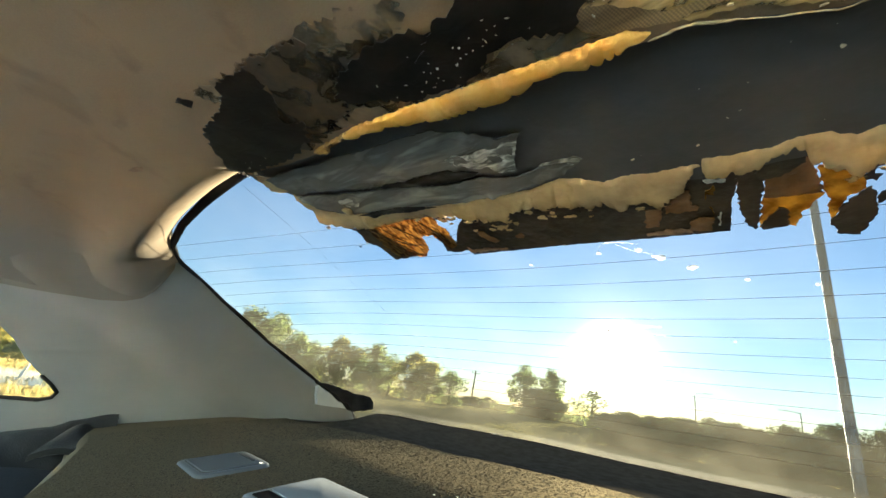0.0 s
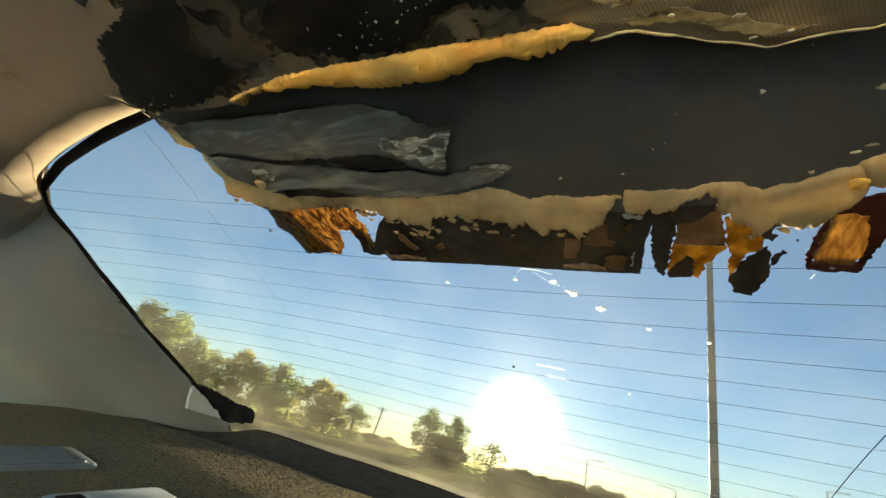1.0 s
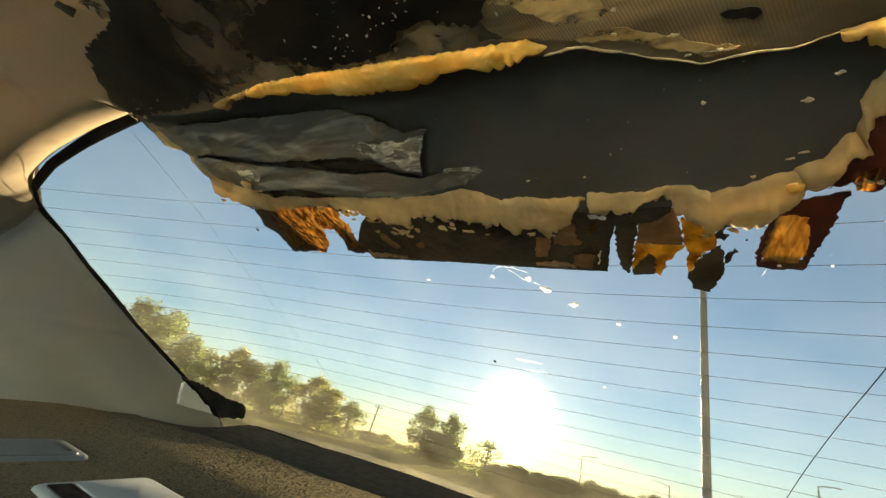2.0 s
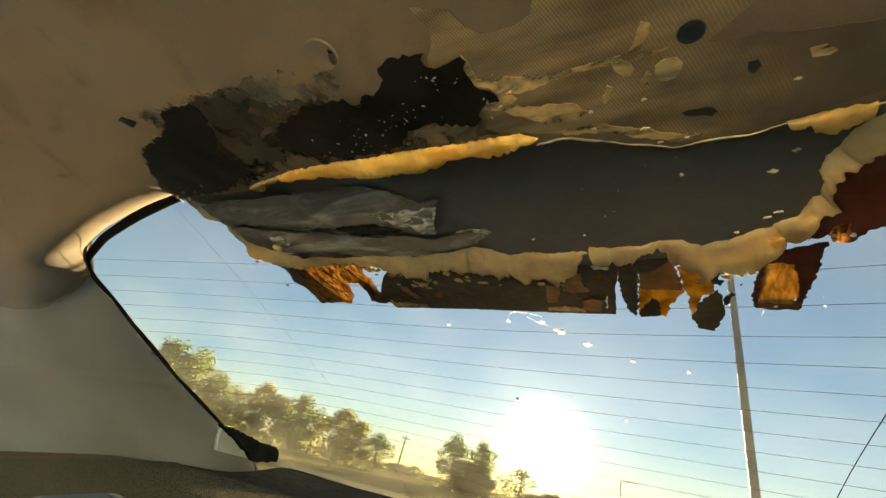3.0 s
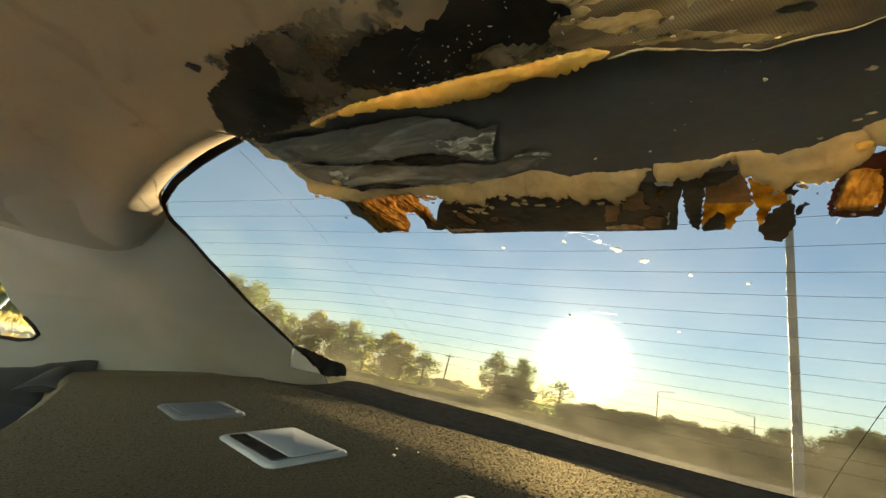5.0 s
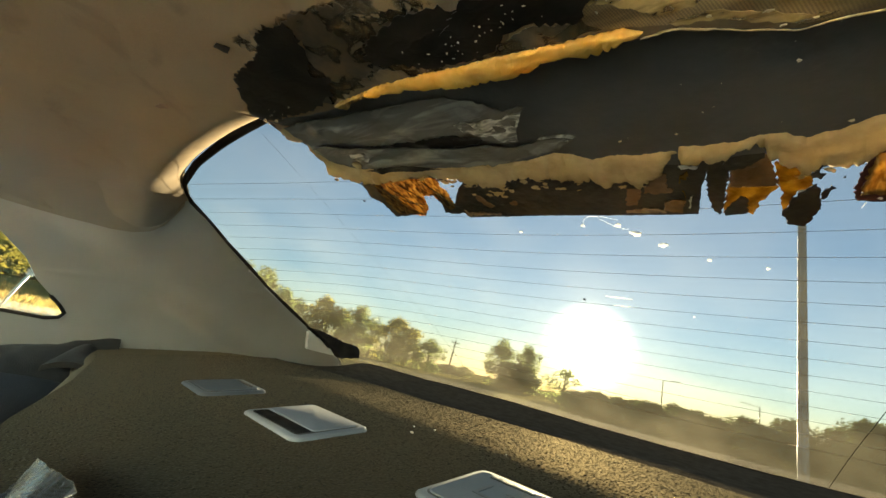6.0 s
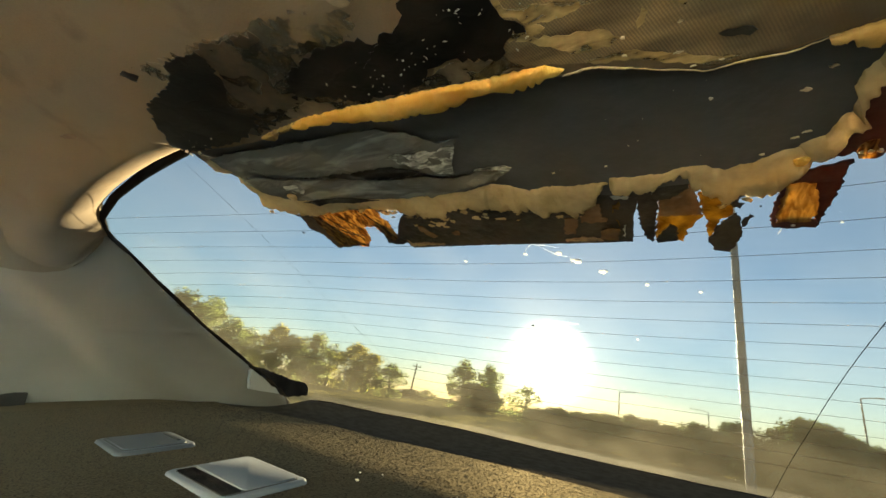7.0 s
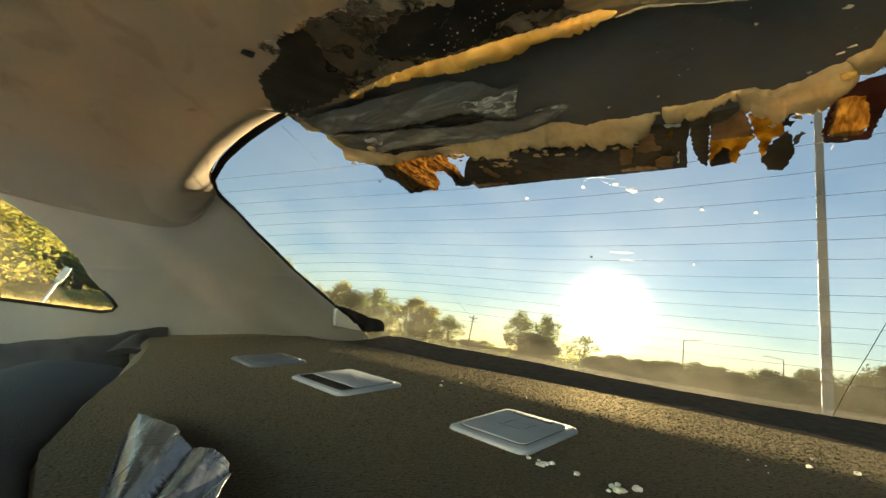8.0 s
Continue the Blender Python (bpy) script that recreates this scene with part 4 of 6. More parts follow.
def foam_lump(top, low, height, seed, base=glass_z):
    """A flat bulging cake of foam on the glass, with a crumbly rim and soft swellings."""
    length = math.hypot(top[-1][0] - top[0][0], top[-1][1] - top[0][1])
    n = max(24, int(length / 0.0008))

    def f(u, v):
        a, b = at_length(top, u), at_length(low, u)
        d = (b - a).normalized() if (b - a).length > 1e-5 else Vector((0, 1))
        tear = max(0.0, noise.noise(Vector((b.x * 190, b.y * 120, seed + 9))) - 0.12)
        b = b + d * (0.0020 * noise.noise(Vector((b.x * 150, b.y * 150, seed))) + 0.0018 * noise.noise(Vector((b.x * 420, b.y * 420, seed))) - 0.013 * tear)
        a = a + d * 0.0014 * noise.noise(Vector((a.x * 260, a.y * 260, seed + 5)))
        lobe = abs(math.sin(math.pi * (u * length / 0.021 + 0.3 * seed + 0.5 * noise.noise(Vector((u * 7, seed, 1)))))) ** 0.5
        b = b + d * 0.0036 * (lobe - 0.75) * min(1.0, (b - a).length / 0.02)
        p = a.lerp(b, v)
        q = max(0.0, 1 - (2 * v - 1) ** 2) ** 0.35
        ends = min(1.0, max(0.15, min(u, 1 - u) * length / 0.006 + 0.15))
        swell = 0.80 + 0.30 * noise.noise(Vector((p.x * 75, p.y * 75, seed))) + 0.12 * noise.noise(Vector((p.x * 260, p.y * 260, seed))) + 0.06 * noise.noise(Vector((p.x * 600, p.y * 600, seed)))
        return Vector((p.x, p.y, base(p.x, p.y) - 0.0042 - height * q * ends * swell * (0.84 + 0.16 * lobe)))
    return sheet(f, n, 12, (0, 0, 0.0022))


LUMPS = [
    ([(-0.240, 0.192), (-0.249, 0.214), (-0.256, 0.234), (-0.249, 0.253), (-0.236, 0.267), (-0.217, 0.277), (-0.205, 0.280)], [(-0.276, 0.186), (-0.280, 0.210), (-0.261, 0.223), (-0.270, 0.237), (-0.268, 0.257), (-0.284, 0.278), (-0.269, 0.291), (-0.248, 0.306), (-0.226, 0.312)], 0.0035),
    ([(-0.217, 0.280), (-0.171, 0.290), (-0.112, 0.300), (-0.100, 0.300)], [(-0.236, 0.310), (-0.222, 0.311), (-0.199, 0.311), (-0.185, 0.312), (-0.165, 0.309), (-0.135, 0.314), (-0.130, 0.324), (-0.119, 0.321), (-0.100, 0.321)], 0.0040),
    ([(-0.110, 0.300), (-0.068, 0.304), (-0.018, 0.306), (0.011, 0.300), (0.024, 0.304)], [(-0.110, 0.322), (-0.100, 0.338), (-0.088, 0.336), (-0.082, 0.347), (-0.072, 0.340), (-0.065, 0.350), (-0.058, 0.338), (-0.043, 0.338), (-0.030, 0.334), (-0.020, 0.341), (-0.004, 0.339), (0.014, 0.344)], 0.0045),
    ([(0.008, 0.301), (0.024, 0.304), (0.041, 0.314), (0.061, 0.311), (0.073, 0.315), (0.092, 0.315), (0.105, 0.316)], [(0.000, 0.343), (0.013, 0.345), (0.032, 0.348), (0.041, 0.358), (0.050, 0.352), (0.061, 0.350), (0.070, 0.360), (0.077, 0.358), (0.090, 0.345), (0.096, 0.331), (0.106, 0.318)], 0.0050),
    ([(0.107, 0.311), (0.121, 0.313), (0.136, 0.312), (0.144, 0.313), (0.158, 0.308), (0.164, 0.309)], [(0.105, 0.323), (0.107, 0.333), (0.119, 0.337), (0.135, 0.333), (0.143, 0.323), (0.152, 0.320), (0.164, 0.321)], 0.0045),
    ([(0.157, 0.308), (0.170, 0.308), (0.182, 0.315), (0.190, 0.311), (0.201, 0.309), (0.212, 0.301), (0.221, 0.300), (0.228, 0.302)], [(0.160, 0.323), (0.163, 0.338), (0.170, 0.344), (0.180, 0.350), (0.187, 0.356), (0.193, 0.345), (0.204, 0.350), (0.213, 0.348), (0.218, 0.336), (0.224, 0.330), (0.228, 0.322)], 0.0055),
    ([(0.219, 0.300), (0.225, 0.294), (0.231, 0.292), (0.235, 0.280), (0.240, 0.273)], [(0.224, 0.316), (0.234, 0.319), (0.239, 0.311), (0.243, 0.299), (0.250, 0.292)], 0.0050),
    ([(0.239, 0.277), (0.240, 0.266), (0.237, 0.258), (0.239, 0.248), (0.245, 0.240)], [(0.249, 0.292), (0.245, 0.281), (0.246, 0.272), (0.250, 0.266), (0.256, 0.258)], 0.0045),
    ([(0.241, 0.246), (0.247, 0.234), (0.252, 0.229), (0.262, 0.223), (0.285, 0.200)], [(0.253, 0.261), (0.258, 0.256), (0.266, 0.249), (0.275, 0.238), (0.298, 0.218)], 0.0045),
]
foam_bead = thing("foam_bead", "lumpy tan expanding foam along the black sheet's lower edge", "foam")
for k, (top, low, high) in enumerate(LUMPS):
    part("lump", foam_lump(top, low, high, 3 + k), FOAM, foam_bead)
for x, y, r in ((0.2215, 0.3085, 0.0042), (-0.218, 0.268, 0.0055), (-0.272, 0.283, 0.003)):
    bm = bmesh.new()
    bmesh.ops.create_icosphere(bm, subdivisions=3, radius=r)
    for v in bm.verts:
        v.co *= 1 + 0.35 * noise.noise(v.co * (0.9 / r) + Vector((x * 50, 0, 0)))
        v.co.z *= 0.5
    knob = part("knob", bm, GOLD if x > 0 else FOAM, foam_bead, "pale foam knob")
    knob.location = (x, y, glass_z(x, y) - 0.0095)
rnd = random.Random(31)
low_rim = sorted(p for l in LUMPS for p in l[1])
for k in range(46):
    hole = k % 3 == 0
    x = rnd.uniform(-0.13, 0.02) if k < 34 else rnd.uniform(-0.24, 0.235)
    y = float(np.interp(x, *zip(*low_rim))) + (rnd.uniform(-0.012, -0.003) if hole else rnd.uniform(-0.002, 0.011 if k < 34 else 0.003))
    r, turn, long = rnd.uniform(0.0018, 0.0050), rnd.uniform(-0.5, 0.6), rnd.uniform(0.35, 0.8)
    o = []
    for q in range(10):
        d = r * rnd.uniform(0.35, 1.45)
        ex, ey = d * math.cos(q * 0.628), d * long * math.sin(q * 0.628)
        o.append((x + ex * math.cos(turn) - ey * math.sin(turn), y + ex * math.sin(turn) + ey * math.cos(turn)))
    part("tear" if hole else "flake", patch(o, on_glass(0.0105 if hole else 0.0078), 0.0004, 0.001, 0.004, 0.0005, 90 + k), SMOKE if hole else FOAM, foam_bead, "dark torn gap in the foam" if hole else "")
GOLD_TOP = [(-0.112, 0.1752), (-0.0913, 0.1727), (-0.045, 0.1751), (-0.0155, 0.1785), (0.0213, 0.1808), (0.053, 0.1844), (0.0785, 0.1867), (0.0959, 0.188), (0.1055, 0.1945)]
GOLD_LOW = [(-0.112, 0.1792), (-0.0913, 0.1812), (-0.0555, 0.1863), (-0.0281, 0.1939), (-0.0102, 0.1981), (0.018, 0.2), (0.0368, 0.1989), (0.0564, 0.1934), (0.0725, 0.2007), (0.0882, 0.1985), (0.0954, 0.1943), (0.1055, 0.1960)]
tagged(part("foam_strip", bead(GOLD_TOP, GOLD_LOW, roof_z, 0.0052, 0.0034, 10, 8, 0.12), GOLD), "yellow foam strip, its sunlit glow painted in, along the torn headliner edge", "foam")
BROWN_TOP = [(-0.152, 0.1785), (-0.138, 0.1762), (-0.122, 0.1756), (-0.104, 0.1745)]
BROWN_LOW = [(-0.151, 0.1800), (-0.141, 0.1852), (-0.132, 0.1800), (-0.118, 0.1793), (-0.104, 0.1802)]
tagged(part("foam_strip", foam_lump(BROWN_TOP, BROWN_LOW, 0.003, 12, lambda x, y: roof_z(x, y) + 0.0025), BROWN_FOAM), "thin brown dribbled end of the yellow foam", "foam")
GOLD_R_TOP = [(0.221, 0.217), (0.232, 0.2145), (0.240, 0.213), (0.251, 0.213)]
GOLD_R_LOW = [(0.222, 0.220), (0.230, 0.224), (0.238, 0.227), (0.251, 0.221)]
tagged(part("foam_strip", foam_lump(GOLD_R_TOP, GOLD_R_LOW, 0.003, 9, lambda x, y: roof_z(x, y) + 0.0025), ORANGE_FOAM), "small orange foam lump at the headliner edge", "foam")

# torn pale edge of the headliner's fabric
for x0, x1, r in ((0.103, 0.140, 0.0010), (0.136, 0.224, 0.0006), (0.245, 0.30, 0.0008)):
    edge = []
    for k in range(40):
        x = x0 + (x1 - x0) * k / 39
        y = curve_at(LINER_EDGE, x) + 0.0025 * noise.noise(Vector((x * 60, 1.7, 0)))
        edge.append((x, y, roof_z(x, y) - 0.001 + 0.0006 * noise.noise(Vector((x * 300, 0, 0)))))
    tagged(part("torn_fabric", tube(edge, lambda q, r=r: r * (0.75 + 0.5 * noise.noise(Vector((q * 9, r * 900, 0)))) * min(1.0, 0.3 + 6 * min(q, 1 - q)), 7), TORN_EDGE), "frayed pale edge of the torn headliner", "torn fabric", "frayed headliner edges")

# ---- bare backing, glue and black tape on the headliner ----
def on_liner(drop, crumple=0.0, size=60.0):
    """A place on the headliner's underside, drop metres below it."""
    def place(x, y):
        n = noise.noise(Vector((x * size, y * size, 3.1))) if crumple else 0
        return Vector((x, y, liner_height(x, y, curve_at(LINER_EDGE, x)) - drop - crumple * (n + 0.6)))
    return place


BARE = [(0.075, 0.100), (0.0785, 0.114), (0.0676, 0.1298), (0.030, 0.172), (0.092, 0.186), (0.1263, 0.196), (0.150, 0.204), (0.176, 0.2185), (0.206, 0.218), (0.226, 0.214), (0.2523, 0.206), (0.262, 0.195), (0.2547, 0.1687), (0.2431, 0.1713), (0.225, 0.1681), (0.208, 0.164), (0.1973, 0.1649), (0.1897, 0.1617), (0.1935, 0.1594), (0.1988, 0.1553), (0.206, 0.150), (0.203, 0.135), (0.17, 0.12), (0.134, 0.108), (0.1313, 0.1122), (0.1253, 0.1233), (0.1169, 0.1257), (0.1078, 0.1254), (0.1003, 0.1235), (0.0959, 0.1179), (0.092, 0.108)]
tagged(part("headliner_backing", patch(BARE, on_liner(0.0008), 0.0008, 0.004, 0.010, 0.0004, 8), BACKING), "bare brown net backing where the headliner was stripped", "backing", kind="structure")

# (name, category, material, label, drop below the fabric, raggedness, outline)
STAINS = [
    ("glue_smear", "smear", TAN_SMEAR, "faint tan rubbed smear on the headliner", 0.0009, 0.0030, [(-0.1737, 0.0843), (-0.141, 0.0905), (-0.0872, 0.095), (-0.0512, 0.097), (-0.0035, 0.106), (0.012, 0.118), (0.0002, 0.1276), (-0.0283, 0.127), (-0.0687, 0.1147), (-0.115, 0.1151), (-0.1611, 0.1066)]),
    ("glue_smear", "smear", SMEAR, "dark brown tape residue on the headliner", 0.0014, 0.0030, [(-0.110, 0.0937), (-0.0805, 0.0978), (-0.0548, 0.1026), (-0.0621, 0.1143), (-0.0401, 0.119), (-0.0232, 0.1223), (-0.0092, 0.1278), (-0.0002, 0.1486), (-0.0361, 0.1680), (-0.0909, 0.1640), (-0.1359, 0.1720), (-0.1650, 0.1740), (-0.1450, 0.1471), (-0.1459, 0.1415), (-0.1125, 0.1158)]),
    ("glue_smear", "smear", STAIN, "brown tape residue along the foam strip", 0.0018, 0.0018, [(-0.1232, 0.165), (-0.0761, 0.1595), (-0.0391, 0.169), (0.0005, 0.1772), (0.0471, 0.1668), (0.0774, 0.1733), (0.086, 0.1830), (0.060, 0.1850), (0.0295, 0.1810), (-0.0239, 0.1770), (-0.0859, 0.1710)]),
    ("dried_glue", "glue", GOLD_GLUE, "bright golden glue drag on the bare backing", 0.0016, 0.0012, [(0.0874, 0.1447), (0.1012, 0.1485), (0.1247, 0.1544), (0.1276, 0.1585), (0.1177, 0.1594), (0.1143, 0.1609), (0.1, 0.1591), (0.1045, 0.1635), (0.0974, 0.1656), (0.0844, 0.1655), (0.0833, 0.162), (0.0939, 0.1602), (0.0972, 0.1582), (0.0933, 0.1527), (0.0866, 0.1497)]),
    ("dried_glue", "glue", GOLD_GLUE, "long golden glue drag on the bare backing", 0.0016, 0.0012, [(0.0877, 0.1655), (0.1085, 0.1696), (0.1302, 0.1749), (0.1373, 0.183), (0.1309, 0.1866), (0.1157, 0.1853), (0.1004, 0.1747)]),
    ("dried_glue", "glue", GOLD_GLUE, "thin golden glue line on the bare backing", 0.0016, 0.0006, [(0.1247, 0.1544), (0.1376, 0.1551), (0.1497, 0.1555), (0.1589, 0.1558), (0.1696, 0.1579), (0.1759, 0.1583), (0.1715, 0.1607), (0.1584, 0.1597), (0.1469, 0.1581), (0.1344, 0.1576), (0.1278, 0.1579)]),
    ("dried_glue", "glue", GOLD_GLUE, "pale glue rim beside the black tape", 0.0016, 0.0006, [(0.0875, 0.1299), (0.0895, 0.1351), (0.0890, 0.144), (0.0895, 0.1503), (0.0852, 0.148), (0.085, 0.1405)]),
    ("dried_glue", "glue", GOLD_GLUE, "round golden glue blot on the backing", 0.0016, 0.0009, [(0.1527, 0.1587), (0.1554, 0.1567), (0.1596, 0.1594), (0.1612, 0.1645), (0.1596, 0.1677), (0.1562, 0.1672), (0.1533, 0.1625)]),
    ("dried_glue", "glue", GOLD_GLUE, "large golden glue blot on the backing", 0.0016, 0.0009, [(0.17, 0.1658), (0.1735, 0.1635), (0.1787, 0.1645), (0.181, 0.168), (0.1793, 0.173), (0.1759, 0.1759), (0.1715, 0.1757), (0.1697, 0.17)]),
    ("dried_glue", "glue", GOLD_GLUE, "small golden glue blot on the backing", 0.0016, 0.0006, [(0.1626, 0.1723), (0.1665, 0.1677), (0.1681, 0.1704), (0.1658, 0.175)]),
    ("dried_glue", "glue", GOLD_GLUE, "speckled golden glue trail on the backing", 0.0016, 0.0012, [(0.1601, 0.1556), (0.1636, 0.1501), (0.167, 0.1427), (0.1708, 0.1449), (0.1694, 0.1496), (0.1658, 0.1536), (0.1654, 0.1574)]),
    ("dried_glue", "glue", GOLD_GLUE, "faint pale glue blot on the brown backing", 0.0018, 0.0009, [(0.2244, 0.1759), (0.2293, 0.1762), (0.2331, 0.1796), (0.2311, 0.1819), (0.226, 0.1809)]),
    ("dried_glue", "glue", GOLD_GLUE, "small forked golden glue blot on the backing", 0.0016, 0.0008, [(0.1447, 0.1764), (0.1485, 0.1695), (0.1506, 0.1717), (0.1484, 0.1777), (0.1453, 0.1806)]),
    ("dried_glue", "glue", GOLD_GLUE, "pale glue band along the torn edge", 0.0016, 0.0010, [(0.118, 0.1915), (0.140, 0.1925), (0.160, 0.2020), (0.176, 0.2110), (0.188, 0.2140), (0.176, 0.2175), (0.158, 0.2085), (0.140, 0.1990), (0.122, 0.1955)]),
    ("tar_mark", "tar", TAR, "long black tar mark on the bare backing", 0.0020, 0.0007, [(0.1783, 0.1967), (0.1818, 0.1952), (0.1918, 0.1971), (0.1936, 0.2001), (0.1907, 0.2024), (0.1805, 0.199)]),
    ("tar_mark", "tar", TAR, "small black tar mark on the bare backing", 0.0020, 0.0007, [(0.2043, 0.1757), (0.208, 0.1756), (0.2091, 0.179), (0.2066, 0.1826), (0.2046, 0.1804)]),
    ("black_tape", "tape", TAPE, "torn sticky black tape with squared tabs on the headliner", 0.0026, 0.0020, [(0.0340, 0.1308), (0.0440, 0.1190), (0.0496, 0.1174), (0.062, 0.12), (0.0694, 0.1213), (0.067, 0.128), (0.068, 0.1301), (0.082, 0.1302), (0.0875, 0.1299), (0.0862, 0.1361), (0.086, 0.1443), (0.0877, 0.151), (0.093, 0.1533), (0.0958, 0.1579), (0.0953, 0.1613), (0.0902, 0.1597), (0.0896, 0.1575), (0.0837, 0.1633), (0.0806, 0.1702), (0.0758, 0.1729), (0.061, 0.1695), (0.0493, 0.1631), (0.0319, 0.1648), (0.0218, 0.1735), (0.0016, 0.1758), (-0.008, 0.150), (0.0161, 0.1347), (0.0301, 0.1331)]),
    ("black_tape", "tape", TAPE, "torn sticky black tape strip on the headliner", 0.0022, 0.0020, [(0.010, 0.1760), (-0.0218, 0.1736), (-0.0391, 0.169), (-0.0528, 0.1601), (-0.0701, 0.1543), (-0.0769, 0.1444), (-0.0563, 0.1324), (-0.0267, 0.1255), (-0.0062, 0.1295), (0.0055, 0.1293), (0.0075, 0.1346), (0.020, 0.1400), (0.022, 0.160)]),
    ("black_tape", "tape", TAPE, "torn sticky black tape at the window corner", 0.0022, 0.0024, [(-0.2082, 0.1103), (-0.17, 0.1069), (-0.1482, 0.1), (-0.1445, 0.0921), (-0.1079, 0.0943), (-0.1073, 0.1028), (-0.1186, 0.1218), (-0.1380, 0.1413), (-0.1215, 0.1478), (-0.1378, 0.1650), (-0.172, 0.1735), (-0.205, 0.1712), (-0.239, 0.1700), (-0.261, 0.1562), (-0.2427, 0.1415), (-0.2279, 0.1242)]),
    ("black_tape", "tape", TAPE, "small black tape scrap on the headliner", 0.0012, 0.0010, [(-0.192, 0.084), (-0.184, 0.083), (-0.178, 0.091), (-0.187, 0.094)]),
    ("glue_smear", "smear", BROWN, "brown glue smear on the headliner", 0.0010, 0.0010, [(-0.352, 0.098), (-0.342, 0.098), (-0.334, 0.104), (-0.338, 0.107), (-0.348, 0.103)]),
]
for seed, (name, kind_, material, label, drop, jag, o) in enumerate(STAINS, 11):
    tagged(part(name, patch(o, on_liner(drop, 0.0005 if material is TAPE else 0.0001, 45), jag, 0.003, 0.006, 0.0003, seed), material), label, kind_, "marks on the headliner")

# pale specks: the tape's glints as small solids, and flecks on the sheet
rnd = random.Random(17)
for k in range(84):
    on_sheet = k >= 66
    if on_sheet:
        x, y = rnd.uniform(-0.02, 0.23), rnd.uniform(0.225, 0.30)
        z = glass_z(x, y) - 0.0052
    else:
        x, y = rnd.choice(((0.030, 0.152), (0.015, 0.160), (0.065, 0.145), (0.070, 0.134), (0.090, 0.155), (-0.02, 0.155), (-0.01, 0.163), (0.045, 0.160), (-0.225, 0.160)))
        x, y = x + rnd.gauss(0, 0.011), y + rnd.gauss(0, 0.005)
        z = on_liner(0.0034)(x, y).z
    bm = bmesh.new()
    bmesh.ops.create_icosphere(bm, subdivisions=2, radius=rnd.uniform(0.0002, 0.0005) * (1.8 if k % 9 == 0 else 1))
    for v in bm.verts:
        v.co *= 1 + 0.7 * noise.noise(v.co * 2600 + Vector((k, 0, 0)))
        v.co.x *= (1.0, 2.6, 0.7)[k % 3]
        v.co.z *= 0.5
    ob = part("pale_bead", bm, BEAD)
    ob.matrix_world = pose(x, y, z, 0, 0, 47 * k % 180)
    tagged(ob, "pale speck drawn as a glint on the black tape" if not on_sheet else "pale glue bead on the black sheet", "glue bead", "glue beads")

for x, y, r, on_fabric in ((0.163, 0.183, 0.0013, 1), (0.138, 0.183, 0.0014, 1), (0.137, 0.195, 0.0016, 1), (0.161, 0.202, 0.0024, 1), (0.180, 0.214, 0.0020, 1), (0.167, 0.214, 0.0018, 1), (0.094, 0.165, 0.0013, 1), (0.222, 0.190, 0.0013, 1),
                          (0.218, 0.255, 0.0024, 0), (0.175, 0.250, 0.0019, 0), (0.217, 0.291, 0.0020, 0), (0.222, 0.287, 0.0022, 0), (0.202, 0.303, 0.0017, 0), (0.227, 0.242, 0.0018, 0), (0.028, 0.287, 0.0034, 0), (0.068, 0.297, 0.0016, 0), (0.108, 0.297, 0.0016, 0)):
    o = [(x + r * (0.7 + 0.5 * math.sin(k * 2.3 + x * 90)) * math.cos(k * 0.9), y + r * 0.55 * (0.7 + 0.5 * math.cos(k * 1.7 + y * 90)) * math.sin(k * 0.9)) for k in range(7)]
    tagged(part("glue_chip", patch(o, on_liner(0.0024) if on_fabric else on_glass(0.0066), 0.0002, 0.001, 0.01, 0.0008, 71), PALE_GLUE), "pale glue chip on the stripped headliner" if on_fabric else "pale glue chip on the black sheet", "glue chip", "pale glue chips")

# small pale chips added as glints of the film at the upper corner
rnd = random.Random(43)
for k in range(9):
    x, y = -0.262 + rnd.uniform(-0.022, 0.030), 0.170 + rnd.uniform(-0.006, 0.003)
    r, a = rnd.uniform(0.0012, 0.0034), rnd.uniform(-0.5, 0.5)
    o = [(x + r * rnd.uniform(0.4, 1.4) * math.cos(q * 0.785 + a), y + 0.4 * r * rnd.uniform(0.4, 1.4) * math.sin(q * 0.785)) for q in range(8)]
    tagged(part("glue_chip", patch(o, on_liner(0.0030), 0.0002, 0.0008, 0.004, 0.0005, 140 + k), PALE_GLUE), "pale chip drawn as a film glint at the window's upper corner", "glue chip", "pale glue chips")

